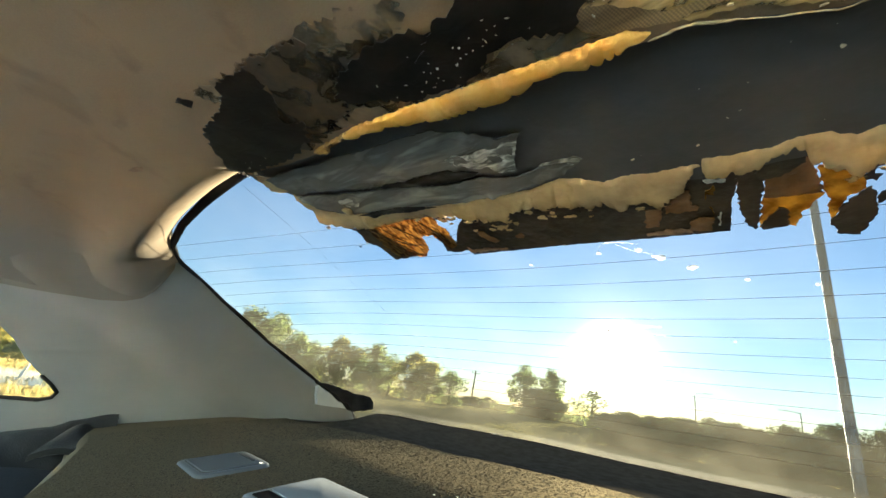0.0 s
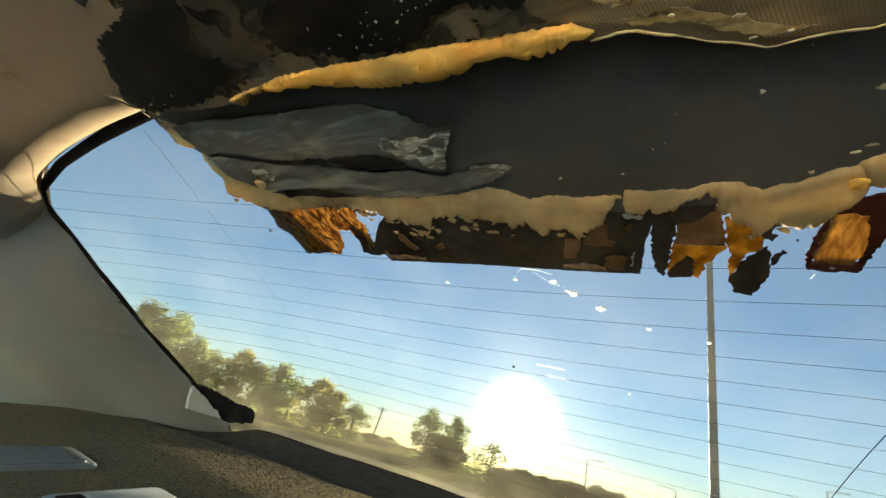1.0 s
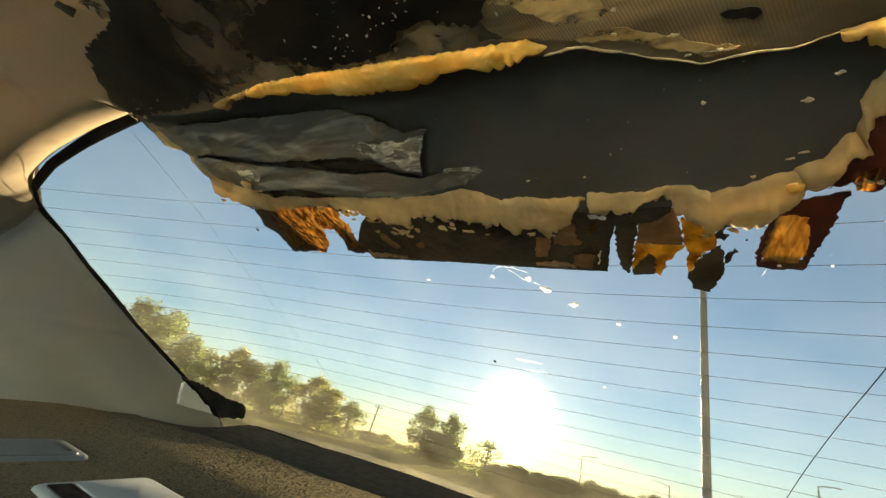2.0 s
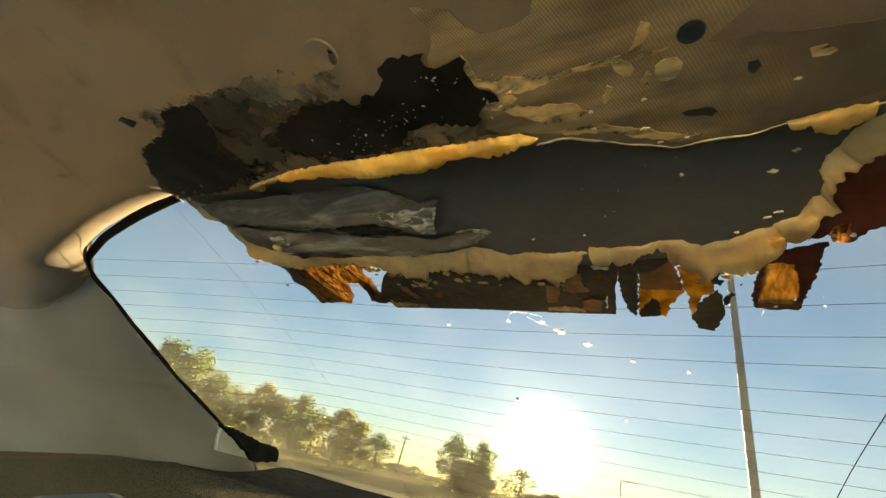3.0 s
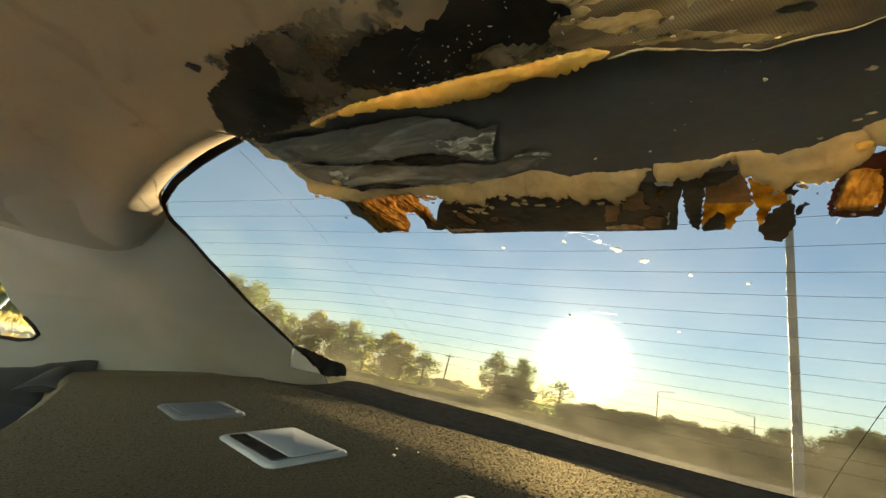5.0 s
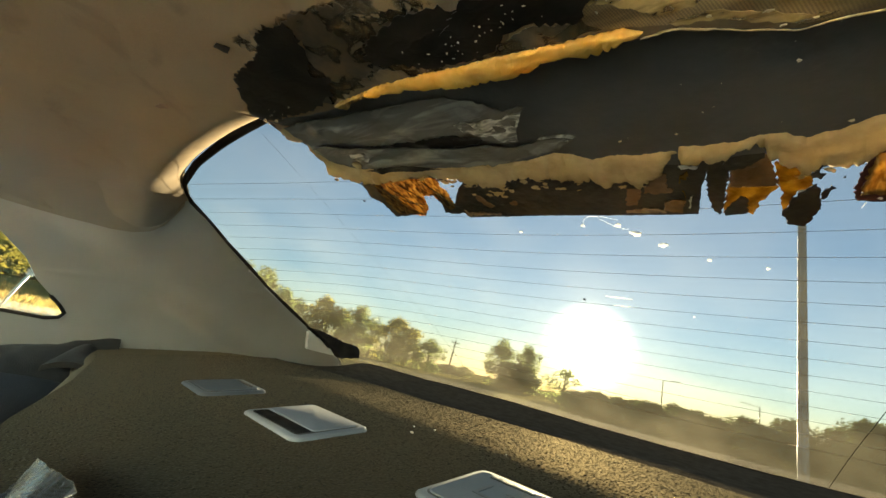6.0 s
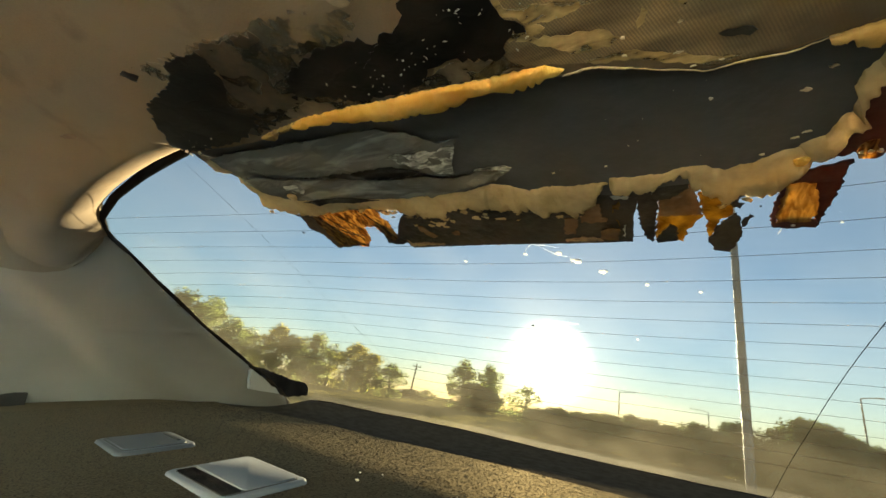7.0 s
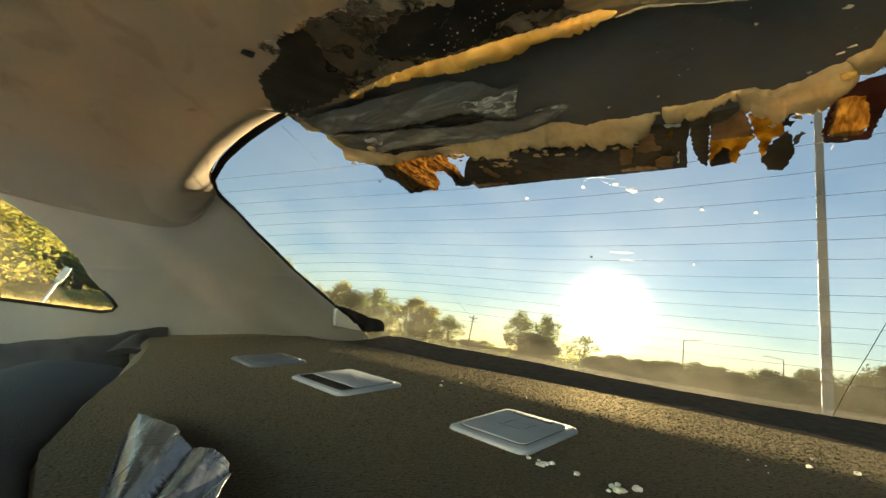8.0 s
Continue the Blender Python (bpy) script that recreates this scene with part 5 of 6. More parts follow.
# ---- glue films on the glass below the foam ----
SHARDS = [
    (AMBER, "cracked amber glue film on the glass", 0.0042, [(-0.221, 0.296), (-0.208, 0.302), (-0.198, 0.310), (-0.177, 0.306), (-0.156, 0.305), (-0.134, 0.312), (-0.140, 0.332), (-0.135, 0.339), (-0.142, 0.369), (-0.153, 0.375), (-0.158, 0.363), (-0.159, 0.345), (-0.175, 0.342), (-0.181, 0.365), (-0.198, 0.381), (-0.216, 0.375), (-0.238, 0.373), (-0.238, 0.346), (-0.236, 0.332), (-0.232, 0.312)]),
    (SMOKE, "dark glue film on the glass", 0.0025, [(-0.250, 0.306), (-0.222, 0.306), (-0.222, 0.332), (-0.215, 0.372), (-0.198, 0.383), (-0.218, 0.380), (-0.251, 0.379), (-0.250, 0.348), (-0.260, 0.333)]),
    (SMOKE, "dark glue film on the glass", 0.0024, [(-0.158, 0.344), (-0.150, 0.345), (-0.142, 0.366), (-0.134, 0.384), (-0.150, 0.386), (-0.166, 0.381), (-0.160, 0.365)]),
    (SMOKE, "long dark glue strip on the glass", 0.0022, [(-0.104, 0.328), (-0.090, 0.325), (-0.033, 0.322), (0.020, 0.325), (0.101, 0.322), (0.125, 0.325), (0.124, 0.345), (0.118, 0.365), (0.112, 0.404), (0.050, 0.403), (-0.030, 0.399), (-0.135, 0.395), (-0.137, 0.383), (-0.145, 0.372), (-0.131, 0.353), (-0.120, 0.340)]),
    (BROWN, "brown glue streak on the dark strip", 0.0040, [(-0.1038, 0.3512), (-0.0975, 0.3538), (-0.0948, 0.365), (-0.0874, 0.3741), (-0.0937, 0.377), (-0.1004, 0.3693), (-0.1043, 0.3598)]),
    (BROWN, "brown glue scrap on the dark strip", 0.0040, [(-0.0667, 0.3694), (-0.0588, 0.3681), (-0.058, 0.3723), (-0.0651, 0.3748)]),
    (PALE_BROWN, "pale brown glue sliver on the dark strip", 0.0040, [(-0.1332, 0.3767), (-0.1307, 0.3836), (-0.1063, 0.3848), (-0.0864, 0.3893), (-0.0877, 0.3917), (-0.1088, 0.3892), (-0.1343, 0.3892)]),
    (BROWN, "squared brown glue patch on the dark strip", 0.0040, [(0.0591, 0.3607), (0.0713, 0.3609), (0.0639, 0.386), (0.0536, 0.3847)]),
    (BROWN, "stepped brown glue patch on the dark strip", 0.0040, [(0.0738, 0.3611), (0.0815, 0.3484), (0.0904, 0.3434), (0.0938, 0.3452), (0.092, 0.3623), (0.0964, 0.3649), (0.095, 0.3689), (0.0785, 0.3696), (0.0731, 0.3679)]),
    (BROWN, "low brown glue patch on the dark strip", 0.0040, [(0.0877, 0.383), (0.0942, 0.3805), (0.1039, 0.3805), (0.1003, 0.3985), (0.0853, 0.3945)]),
    (PALE_BROWN, "pale brown glue sliver on the dark strip", 0.0040, [(0.0517, 0.394), (0.0713, 0.391), (0.0853, 0.3945), (0.0869, 0.3987), (0.0672, 0.3989), (0.052, 0.3973)]),
    (CRUMB, "white glue sliver on the dark strip", 0.0042, [(0.104, 0.336), (0.1068, 0.3354), (0.1176, 0.3387), (0.1166, 0.3415), (0.1059, 0.3402)]),
    (AMBER_CLEAR, "small bright amber glue scrap", 0.0042, [(0.1024, 0.3508), (0.1064, 0.3467), (0.1093, 0.343), (0.1103, 0.3453), (0.1084, 0.3535), (0.104, 0.3518), (0.1023, 0.359)]),
    (AMBER_CLEAR, "small bright amber glue scrap", 0.0042, [(0.103, 0.3672), (0.1047, 0.3677), (0.1056, 0.3765), (0.1043, 0.3787)]),
    (CRUMB, "pale upright glue sliver on the dark strip", 0.0042, [(0.1084, 0.3766), (0.1098, 0.3763), (0.1069, 0.3929), (0.1056, 0.3917)]),
    (PALE_BROWN, "rusty torn scrap at the window's upper corner", 0.0060, [(-0.2701, 0.1833), (-0.2561, 0.192), (-0.2448, 0.2074), (-0.248, 0.2182), (-0.2632, 0.218), (-0.2698, 0.2097), (-0.2789, 0.2096), (-0.2754, 0.1976)]),
    (SMOKE, "dark torn glue strip on the glass", 0.0024, [(0.1235, 0.330), (0.142, 0.330), (0.135, 0.367), (0.131, 0.396), (0.128, 0.405), (0.124, 0.396), (0.1215, 0.380), (0.122, 0.362)]),
    (SMOKE, "smoky glue film below the foam", 0.0044, [(0.134, 0.330), (0.143, 0.320), (0.162, 0.318), (0.160, 0.334), (0.147, 0.344), (0.136, 0.345)]),
    (BROWN, "brown glue film on the glass", 0.0030, [(0.140, 0.340), (0.148, 0.330), (0.162, 0.330), (0.168, 0.3685), (0.136, 0.3665)]),
    (AMBER_CLEAR, "bright amber glue film on the glass", 0.0026, [(0.1355, 0.3675), (0.169, 0.3695), (0.162, 0.382), (0.157, 0.387), (0.153, 0.405), (0.149, 0.402), (0.131, 0.402)]),
    (SMOKE, "dark glue scrap on the glass", 0.0040, [(0.132, 0.398), (0.138, 0.387), (0.144, 0.378), (0.149, 0.383), (0.148, 0.402), (0.133, 0.404)]),
    (AMBER_CLEAR, "amber glue scrap with torn edge", 0.0032, [(0.166, 0.340), (0.176, 0.344), (0.181, 0.354), (0.189, 0.358), (0.188, 0.369), (0.179, 0.376), (0.178, 0.388), (0.172, 0.399), (0.170, 0.371), (0.168, 0.362)]),
    (SMOKE, "dark hanging glue lump on the glass", 0.0046, [(0.176, 0.384), (0.185, 0.371), (0.191, 0.366), (0.194, 0.385), (0.193, 0.401), (0.187, 0.418), (0.176, 0.416), (0.1715, 0.401)]),
    (SMOKE, "dark torn glue scrap on the glass", 0.0044, [(0.1942, 0.3755), (0.1983, 0.3688), (0.201, 0.3717), (0.1976, 0.3755), (0.1955, 0.3844), (0.1934, 0.384)]),
    (SMOKE, "curled dark glue sliver under the foam", 0.0050, [(0.1861, 0.3542), (0.1903, 0.3467), (0.1949, 0.3431), (0.1966, 0.3461), (0.1923, 0.3475), (0.1909, 0.3537), (0.1949, 0.3548), (0.1922, 0.3603), (0.1874, 0.3585)]),
    (WINE, "dark red glue film round the amber patch", 0.0030, [(0.213, 0.354), (0.211, 0.379), (0.214, 0.389), (0.239, 0.389), (0.2375, 0.379), (0.215, 0.380), (0.217, 0.359), (0.2185, 0.340), (0.2165, 0.335)]),
    (WINE, "dark red glue film round the amber patch", 0.0024, [(0.236, 0.369), (0.2365, 0.380), (0.2385, 0.389), (0.242, 0.375), (0.248, 0.320), (0.236, 0.323), (0.222, 0.326), (0.2175, 0.339), (0.233, 0.341)]),
    (AMBER_SHEET, "square wrinkled amber glue patch", 0.0040, [(0.2175, 0.338), (0.224, 0.337), (0.233, 0.339), (0.237, 0.369), (0.235, 0.380), (0.2145, 0.381), (0.216, 0.359)]),
    (WINE, "dark red film beside the foam", 0.0024, [(0.238, 0.318), (0.240, 0.300), (0.245, 0.285), (0.243, 0.270), (0.250, 0.258), (0.262, 0.245), (0.30, 0.215), (0.36, 0.20), (0.34, 0.26), (0.30, 0.300), (0.272, 0.307), (0.264, 0.310), (0.260, 0.318), (0.254, 0.320), (0.247, 0.313)]),
    (AMBER, "red-amber glue scrap beside the foam", 0.0044, [(0.2475, 0.312), (0.250, 0.303), (0.256, 0.302), (0.257, 0.317), (0.249, 0.316)]),
]
for i, (material, label, drop, o) in enumerate(SHARDS):
    rough = material in (AMBER, BROWN)
    tagged(part("glue_film", patch(o, on_glass(drop, 0.0010 if rough else 0.0004, 160, i), 0.0004 if "long" in label else 0.0013, 0.0025, 0.006, 0.0007, 40 + i), material), label, "glue film", "glue films on the rear window")

# dark cracks across the amber film
for line in ([(-0.226, 0.312), (-0.214, 0.345), (-0.200, 0.376)], [(-0.214, 0.308), (-0.203, 0.340), (-0.188, 0.366)], [(-0.218, 0.330), (-0.200, 0.352), (-0.178, 0.358)], [(-0.196, 0.312), (-0.186, 0.330), (-0.178, 0.346)], [(-0.160, 0.308), (-0.150, 0.338), (-0.143, 0.362)]):
    path = []
    for k in range(15):
        p = at_length(line, k / 14)
        path.append((p.x + 0.0012 * noise.noise(Vector((p.x * 200, p.y * 200, 7))), p.y, glass_z(p.x, p.y) - 0.0062))
    tagged(part("crack", tube(path, lambda q: 0.0007 * (0.4 + 0.6 * math.sin(math.pi * min(0.95, max(0.05, q)))), 5), SMOKE), "dark crack line across the amber glue film", "crack", "cracks in the amber film")

# flecks stuck on the glass; three white ones near x 0.25 stand for glare
rnd = random.Random(5)
for x, y, s, material in ((0.052, 0.435, 0.0060, FLECK), (0.076, 0.456, 0.0052, FLECK), (0.115, 0.480, 0.0026, FLECK), (0.163, 0.491, 0.0026, FLECK), (0.037, 0.421, 0.004, FLECK), (0.000, 0.420, 0.0028, FLECK), (-0.044, 0.582, 0.0028, SLOT), (-0.279, 0.340, 0.0026, SLOT), (0.09, 0.60, 0.0016, FLECK), (-0.08, 0.43, 0.0022, FLECK), (0.2495, 0.3111, 0.0016, FLECK), (0.2531, 0.3112, 0.0019, FLECK), (0.2576, 0.3108, 0.0017, FLECK), (0.225, 0.3837, 0.0013, FLECK), (0.2519, 0.3805, 0.0011, FLECK), (0.2045, 0.3591, 0.0011, SLOT)):
    o = [(x + s * rnd.uniform(0.5, 1.2) * math.cos(k * 0.9), y + s * rnd.uniform(0.4, 1.0) * math.sin(k * 0.9)) for k in range(7)]
    tagged(part("fleck", patch(o, on_glass(0.0050 if x > 0.2 and y < 0.385 else 0.0015), 0.0003, 0.001, 0.01, 0.0006, 70), material), "white glue fleck on the glass" if material is FLECK else "dark fleck on the glass", "fleck", "flecks on the glass")

# fine bright scratches and curled threads on the glass; the scratches' gleam painted white
for line, r in (([(-0.012, 0.5700), (0.006, 0.5715), (0.022, 0.5725)], 0.00045), ([(-0.006, 0.5900), (0.010, 0.5915), (0.026, 0.5920)], 0.0004), ([(0.000, 0.4180), (0.006, 0.4080), (0.012, 0.4040), (0.026, 0.4060), (0.040, 0.4120)], 0.00016), ([(0.020, 0.4080), (0.034, 0.4230), (0.048, 0.4290)], 0.00014), ([(0.2195, 0.3920), (0.2175, 0.4000)], 0.0003)):
    path = []
    for k in range(17):
        p = at_length(line, k / 16)
        path.append((p.x, p.y + 0.0006 * noise.noise(Vector((p.x * 300, p.y * 300, 4))), glass_z(p.x, p.y) - 0.0014))
    tagged(part("scratch", tube(path, lambda q, r=r: r * (0.25 + 0.75 * math.sin(math.pi * min(0.97, max(0.03, q)))), 5), FLECK), "fine white line on the glass", "thread", "threads on the glass")

# ---- clip on the headliner, hole ----
def ring_mark(x, y, r, material, label):
    bm = bmesh.new()
    rings = []
    for rad, dz in ((r, -0.0006), (r * 0.96, 0.0004), (r * 0.88, 0.0004), (r * 0.84, 0.0), (r * 0.2, 0.0001)):
        rings.append([bm.verts.new((x + rad * math.cos(a * math.tau / 28), y + rad * math.sin(a * math.tau / 28), roof_z(x, y) - 0.0006 - dz)) for a in range(28)])
    for p, q in zip(rings, rings[1:]):
        for k in range(28):
            bm.faces.new((p[k], p[(k + 1) % 28], q[(k + 1) % 28], q[k]))
    bm.faces.new(rings[-1])
    return tagged(part("headliner_clip", bm, material), label, "clip")


ring_mark(0.0135, 0.103, 0.0098, LINER, "round beige plug pressed into the headliner")
tagged(part("tar_mark", patch([(0.0205, 0.1010), (0.0222, 0.1055), (0.0175, 0.1105), (0.0162, 0.1080)], on_roof(0.0014), 0.0006, 0.002, 0.01, 0.0003, 77), SMEAR), "brown smudge on the headliner plug", "smudge")
ring_mark(0.1846, 0.1545, 0.0055, SLOT, "round black hole plug in the headliner")

# ---- clip at the window's lower corner ----
corner_clip = thing("corner_clip", "torn black and grey trim clip at the rear window's lower corner", "trim clip", at=pose(0, 0, 0))


GREY_FACE = [(0.578, 1.099), (0.592, 1.104), (0.607, 1.107), (0.655, 1.083), (0.704, 1.060), (0.655, 1.060), (0.604, 1.062), (0.590, 1.080)]
BLACK_CHUNK = [(0.600, 1.108), (0.650, 1.104), (0.690, 1.098), (0.747, 1.090), (0.757, 1.080), (0.758, 1.067), (0.735, 1.060), (0.704, 1.056), (0.655, 1.082)]
part("grey_face", patch(GREY_FACE, lambda y, z: Vector((side_x(y, z) + 0.014 + 0.02 * (z - 1.06), y, z)), 0.0006, 0.006, 0.012, 0.010, 51, (-1, 0, 0)), CLIP_GREY, corner_clip, "grey plastic face")
part("black_chunk", patch(BLACK_CHUNK, lambda y, z: Vector((-0.605 + 0.2 * (1.10 - z), y * 0.93, 1.1 + (z - 1.1) * 0.93)), 0.0025, 0.006, 0.012, 0.022, 52, (-1, 0, 0)), RUBBER, corner_clip, "torn black plastic end")

# ---- tether covers on the shelf ----
def plate(sx, sy, sz, corner, bevel, centre):
    """A flat plate with rounded corners and a rounded upper edge."""
    bm = bmesh.new()
    rings = []
    for inset, z in ((0, 0), (0, sz - bevel), (bevel * 0.3, sz - bevel * 0.3), (bevel, sz)):
        ring = []
        for cx, cy, a0 in ((1, 1, 0), (-1, 1, 90), (-1, -1, 180), (1, -1, 270)):
            for k in range(7):
                a = radians(a0 + 15 * k)
                r = max(0.0005, corner - inset)
                ring.append(bm.verts.new((centre[0] + cx * (sx / 2 - corner) + r * math.cos(a), centre[1] + cy * (sy / 2 - corner) + r * math.sin(a), centre[2] + z)))
        rings.append(ring)
    for p, q in zip(rings, rings[1:]):
        for k in range(28):
            bm.faces.new((p[k], p[(k + 1) % 28], q[(k + 1) % 28], q[k]))
    bm.faces.new(rings[-1])
    bm.faces.new(rings[0][::-1])
    return bm


def tether_cover(x, y, sx, sy, turn, opened, label, skin=COVER):
    slope = math.degrees(math.atan(0.145))
    ob = thing("tether_cover", label, "anchor cover", "tether covers on the shelf", at=pose(x, y, shelf_z(y) - 0.0045, slope, 0, turn))
    bm = plate(sx, sy, 0.010, 0.011, 0.004, (0, 0, -0.002))
    part("frame", bm, skin, ob)
    if opened:
        part("groove", plate(sx * 0.86, sy * 0.84, 0.0008, 0.007, 0.0003, (0, 0, 0.0076)), SLOT, ob, "dark groove round the lid")
        part("lid", plate(sx * 0.825, sy * 0.60, 0.0020, 0.005, 0.0008, (0.0, sy * 0.095, 0.0075)), COVER, ob)
        # The slot's inner shade drawn as a flat black plate.
        part("slot", plate(sx * 0.82, sy * 0.19, 0.0012, 0.003, 0.0004, (0.0, -sy * 0.315, 0.0076)), RUBBER, ob, "black plate standing for the open slot's dark inside")
    else:
        part("groove", plate(sx * 0.85, sy * 0.83, 0.0008, 0.008, 0.0003, (0, 0, 0.0076)), SLOT, ob, "dark groove round the lid")
        part("lid", plate(sx * 0.81, sy * 0.79, 0.0018, 0.007, 0.001, (0, 0, 0.0075)), skin, ob, smooth=False)
        part("slot", rounded_box(sx * 0.5, sy * 0.05, 0.0015, 0.0005, (0, sy * 0.32, 0.0096)), SLOT, ob, "thin grip groove")
    return ob


tether_cover(-0.250, 0.328, 0.116, 0.098, -3, True, "grey plastic child-seat anchor cover with open slot")
third = tether_cover(-0.010, 0.338, 0.086, 0.100, -4, False, "grey plastic child-seat anchor cover with raised seat sign")
tether_cover(-0.428, 0.318, 0.085, 0.088, -4, False, "flush dark grey plastic anchor cover on the shelf", COVER_DARK)
# raised child-seat sign: a bent seat shape and an anchor arrow
bm = bmesh.new()
for sx_, sy_, px, py in ((0.004, 0.024, -0.010, 0.004), (0.022, 0.004, -0.001, -0.008), (0.003, 0.016, 0.012, 0.004), (0.010, 0.003, 0.012, 0.012)):
    b2 = rounded_box(sx_, sy_, 0.0010, 0.0004, (px, py, 0.0094), 1)
    tmp = bpy.data.meshes.new("tmp")
    b2.to_mesh(tmp)
    b2.free()
    bm.from_mesh(tmp)
    bpy.data.meshes.remove(tmp)
part("sign", bm, COVER_DARK, third, "raised child-seat sign", smooth=False)

# crumbs on the shelf
rnd = random.Random(9)
CRUMBS = [(-0.164, 0.414, 0.0020), (-0.180, 0.436, 0.0014), (-0.158, 0.45, 0.0012), (0.2, 0.45, 0.0022), (0.23, 0.47, 0.0026)]
CRUMBS += [(0.046 + rnd.gauss(0, 0.006), 0.286 + rnd.gauss(0, 0.006), rnd.uniform(0.0012, 0.0028)) for k in range(9)]
CRUMBS += [(0.098 + rnd.gauss(0, 0.012), 0.285 + rnd.gauss(0, 0.008), rnd.uniform(0.0014, 0.0036)) for k in range(10)]
CRUMBS += [(rnd.uniform(-0.1, 0.35), rnd.uniform(0.40, 0.56), rnd.uniform(0.0006, 0.0010)) for k in range(12)]
for x, y, s in CRUMBS:
    bm = bmesh.new()
    bmesh.ops.create_icosphere(bm, subdivisions=2, radius=s)
    for v in bm.verts:
        v.co *= 1 + 0.55 * noise.noise(v.co * (1.2 / s) + Vector((x * 90, y * 90, 0)))
        v.co.z *= 0.6
    ob = part("crumb", bm, CRUMB)
    ob.location = (x, y, shelf_z(y) + s * 0.45)
    tagged(ob, "white foam crumb lying on the shelf", "crumb", "crumbs on the shelf")

# ---- rear seat and crumpled film ----
seat = thing("rear_seat", "dark fabric rear seat back before the shelf", "seat", at=pose(0, -0.1, 0.3))


def seat_back(u, v):
    x = -0.72 + 1.44 * u
    a = v * math.pi
    yf = curve_at(SHELF_FRONT, x) + 0.02
    y = yf - 0.13 * (1 - math.cos(a)) / 1
    z = 0.945 + 0.02 * math.sin(a) if v < 0.5 else 0.945 + 0.02 * math.sin(a) - 0.5 * (2 * v - 1) ** 1.5
    return Vector((x, y + 0.1, z - 0.3 - 0.02 * (abs(x) / 0.7) ** 4))


part("backrest", sheet(seat_back, 60, 30, (0, 0.03, -0.03)), SEAT, seat)
part("cushion", rounded_box(1.42, 0.50, 0.16, 0.05, (0, -0.42, 0.18)), BEIGE, seat)


def bolster_point(side):
    """The seat's side bolster, rising along the pillar panel to the shelf's corner."""
    def f(u, v):
        y = -0.25 + 0.535 * u
        top = float(np.interp(y, (-0.25, 0.065, 0.105, 0.164, 0.202, 0.237, 0.285), (0.930, 0.948, 0.956, 0.971, 0.979, 0.989, 1.000)))
        wide = float(np.interp(y, (-0.25, 0.13, 0.22, 0.285), (0.20, 0.17, 0.09, 0.03)))
        crumple = 0.006 * noise.noise(Vector((y * 22, v * 3, 0))) + 0.003 * noise.noise(Vector((y * 60, v * 8, 3)))
        z = top + 0.010 * math.sin(math.pi * min(1.0, v * 1.3)) - 0.05 * v ** 2.2 + crumple * min(1.0, 6 * v)
        return Vector((-side * (side_x(y, top) - 0.004 + wide * v), y + 0.1, z - 0.3))
    return f


for side in (-1, 1):
    part("side_bolster", sheet(bolster_point(side), 60, 20, (0, 0, -0.01)), SEAT, seat, "crumpled dark bolster cloth")

FILM_SHELF = [(-0.228, 0.099), (-0.195, 0.099), (-0.163, 0.104), (-0.150, 0.1035), (-0.118, 0.108), (-0.084, 0.111), (-0.066, 0.104), (-0.040, 0.085), (-0.01, 0.06), (-0.05, 0.043), (-0.098, 0.051), (-0.172, 0.075)]


def on_shelf(x, y):
    """Film in two broad folds fanning out from the shelf's front."""
    u = (radians(161.6) - math.atan2(y - 0.02, x)) / radians(30.6)
    fold = 0.0070 * abs(math.sin(math.tau * u)) ** 0.6 + 0.0007 * abs(math.sin(15 * u + 1.6 * noise.noise(Vector((x * 12, y * 12, 2))))) + 0.0007 * noise.noise(Vector((u * 40, 0.3 * x, 1)))
    return Vector((x, y, shelf_z(y) + 0.004 + fold))


crumpled = thing("crumpled_film", "crumpled shiny grey plastic film on the shelf's front", "plastic film")
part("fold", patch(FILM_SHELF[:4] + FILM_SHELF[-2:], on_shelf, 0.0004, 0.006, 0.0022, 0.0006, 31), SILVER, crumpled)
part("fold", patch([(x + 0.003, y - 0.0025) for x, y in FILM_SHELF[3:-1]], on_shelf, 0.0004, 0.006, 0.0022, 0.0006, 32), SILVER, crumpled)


# fold of cloth at the shelf's corner
def fold_point(u, v):
    x = -0.80 + 0.15 * u
    y = 0.165 + 0.05 * v + 0.06 * (1 - u)
    return Vector((x, y, 0.972 + 0.013 * math.sin(v * math.pi) * (0.6 + 0.6 * math.sin(u * 6)) + 0.13 * (y - 0.2)))


tagged(part("cloth_fold", sheet(fold_point, 20, 10, (0, 0, -0.008)), SEAT), "bunched dark cloth at the shelf's end", "cloth")

# ---- quarter windows and closing shell ----
QUARTER = [(-0.255, 1.02), (0.19, 1.02), (0.20, 1.04), (0.13, 1.10), (0.06, 1.155), (-0.02, 1.185), (-0.255, 1.19)]
for side in (-1, 1):
    q = thing("window_2" if side < 0 else "window_3", "small dusty quarter window with black seal", "window", kind="structure")
    part("pane", patch(QUARTER, lambda y, z, s=side: Vector((-s * (side_x(y, z) - 0.012), y, z)), 0, 0.03, 0.05, 0.003, 2, (side, 0, 0)), SIDE_GLASS, q)
    rim = [(-0.25, 1.0245), (0.05, 1.0222), (0.172, 1.0218), (0.186, 1.0268), (0.189, 1.036), (0.178, 1.047), (0.160, 1.060)]
    part("window_seal", tube([(-side * (side_x(y, z) - 0.001), y, z) for y, z in rim], 0.0032, 6), RUBBER, q)


def outer_roof(u, v):
    x = -0.64 + 1.28 * u
    y = -1.25 + 1.43 * v
    return Vector((x, y, 1.345 - 0.70 * x ** 4 - 0.02 * max(0, v - 0.6)))


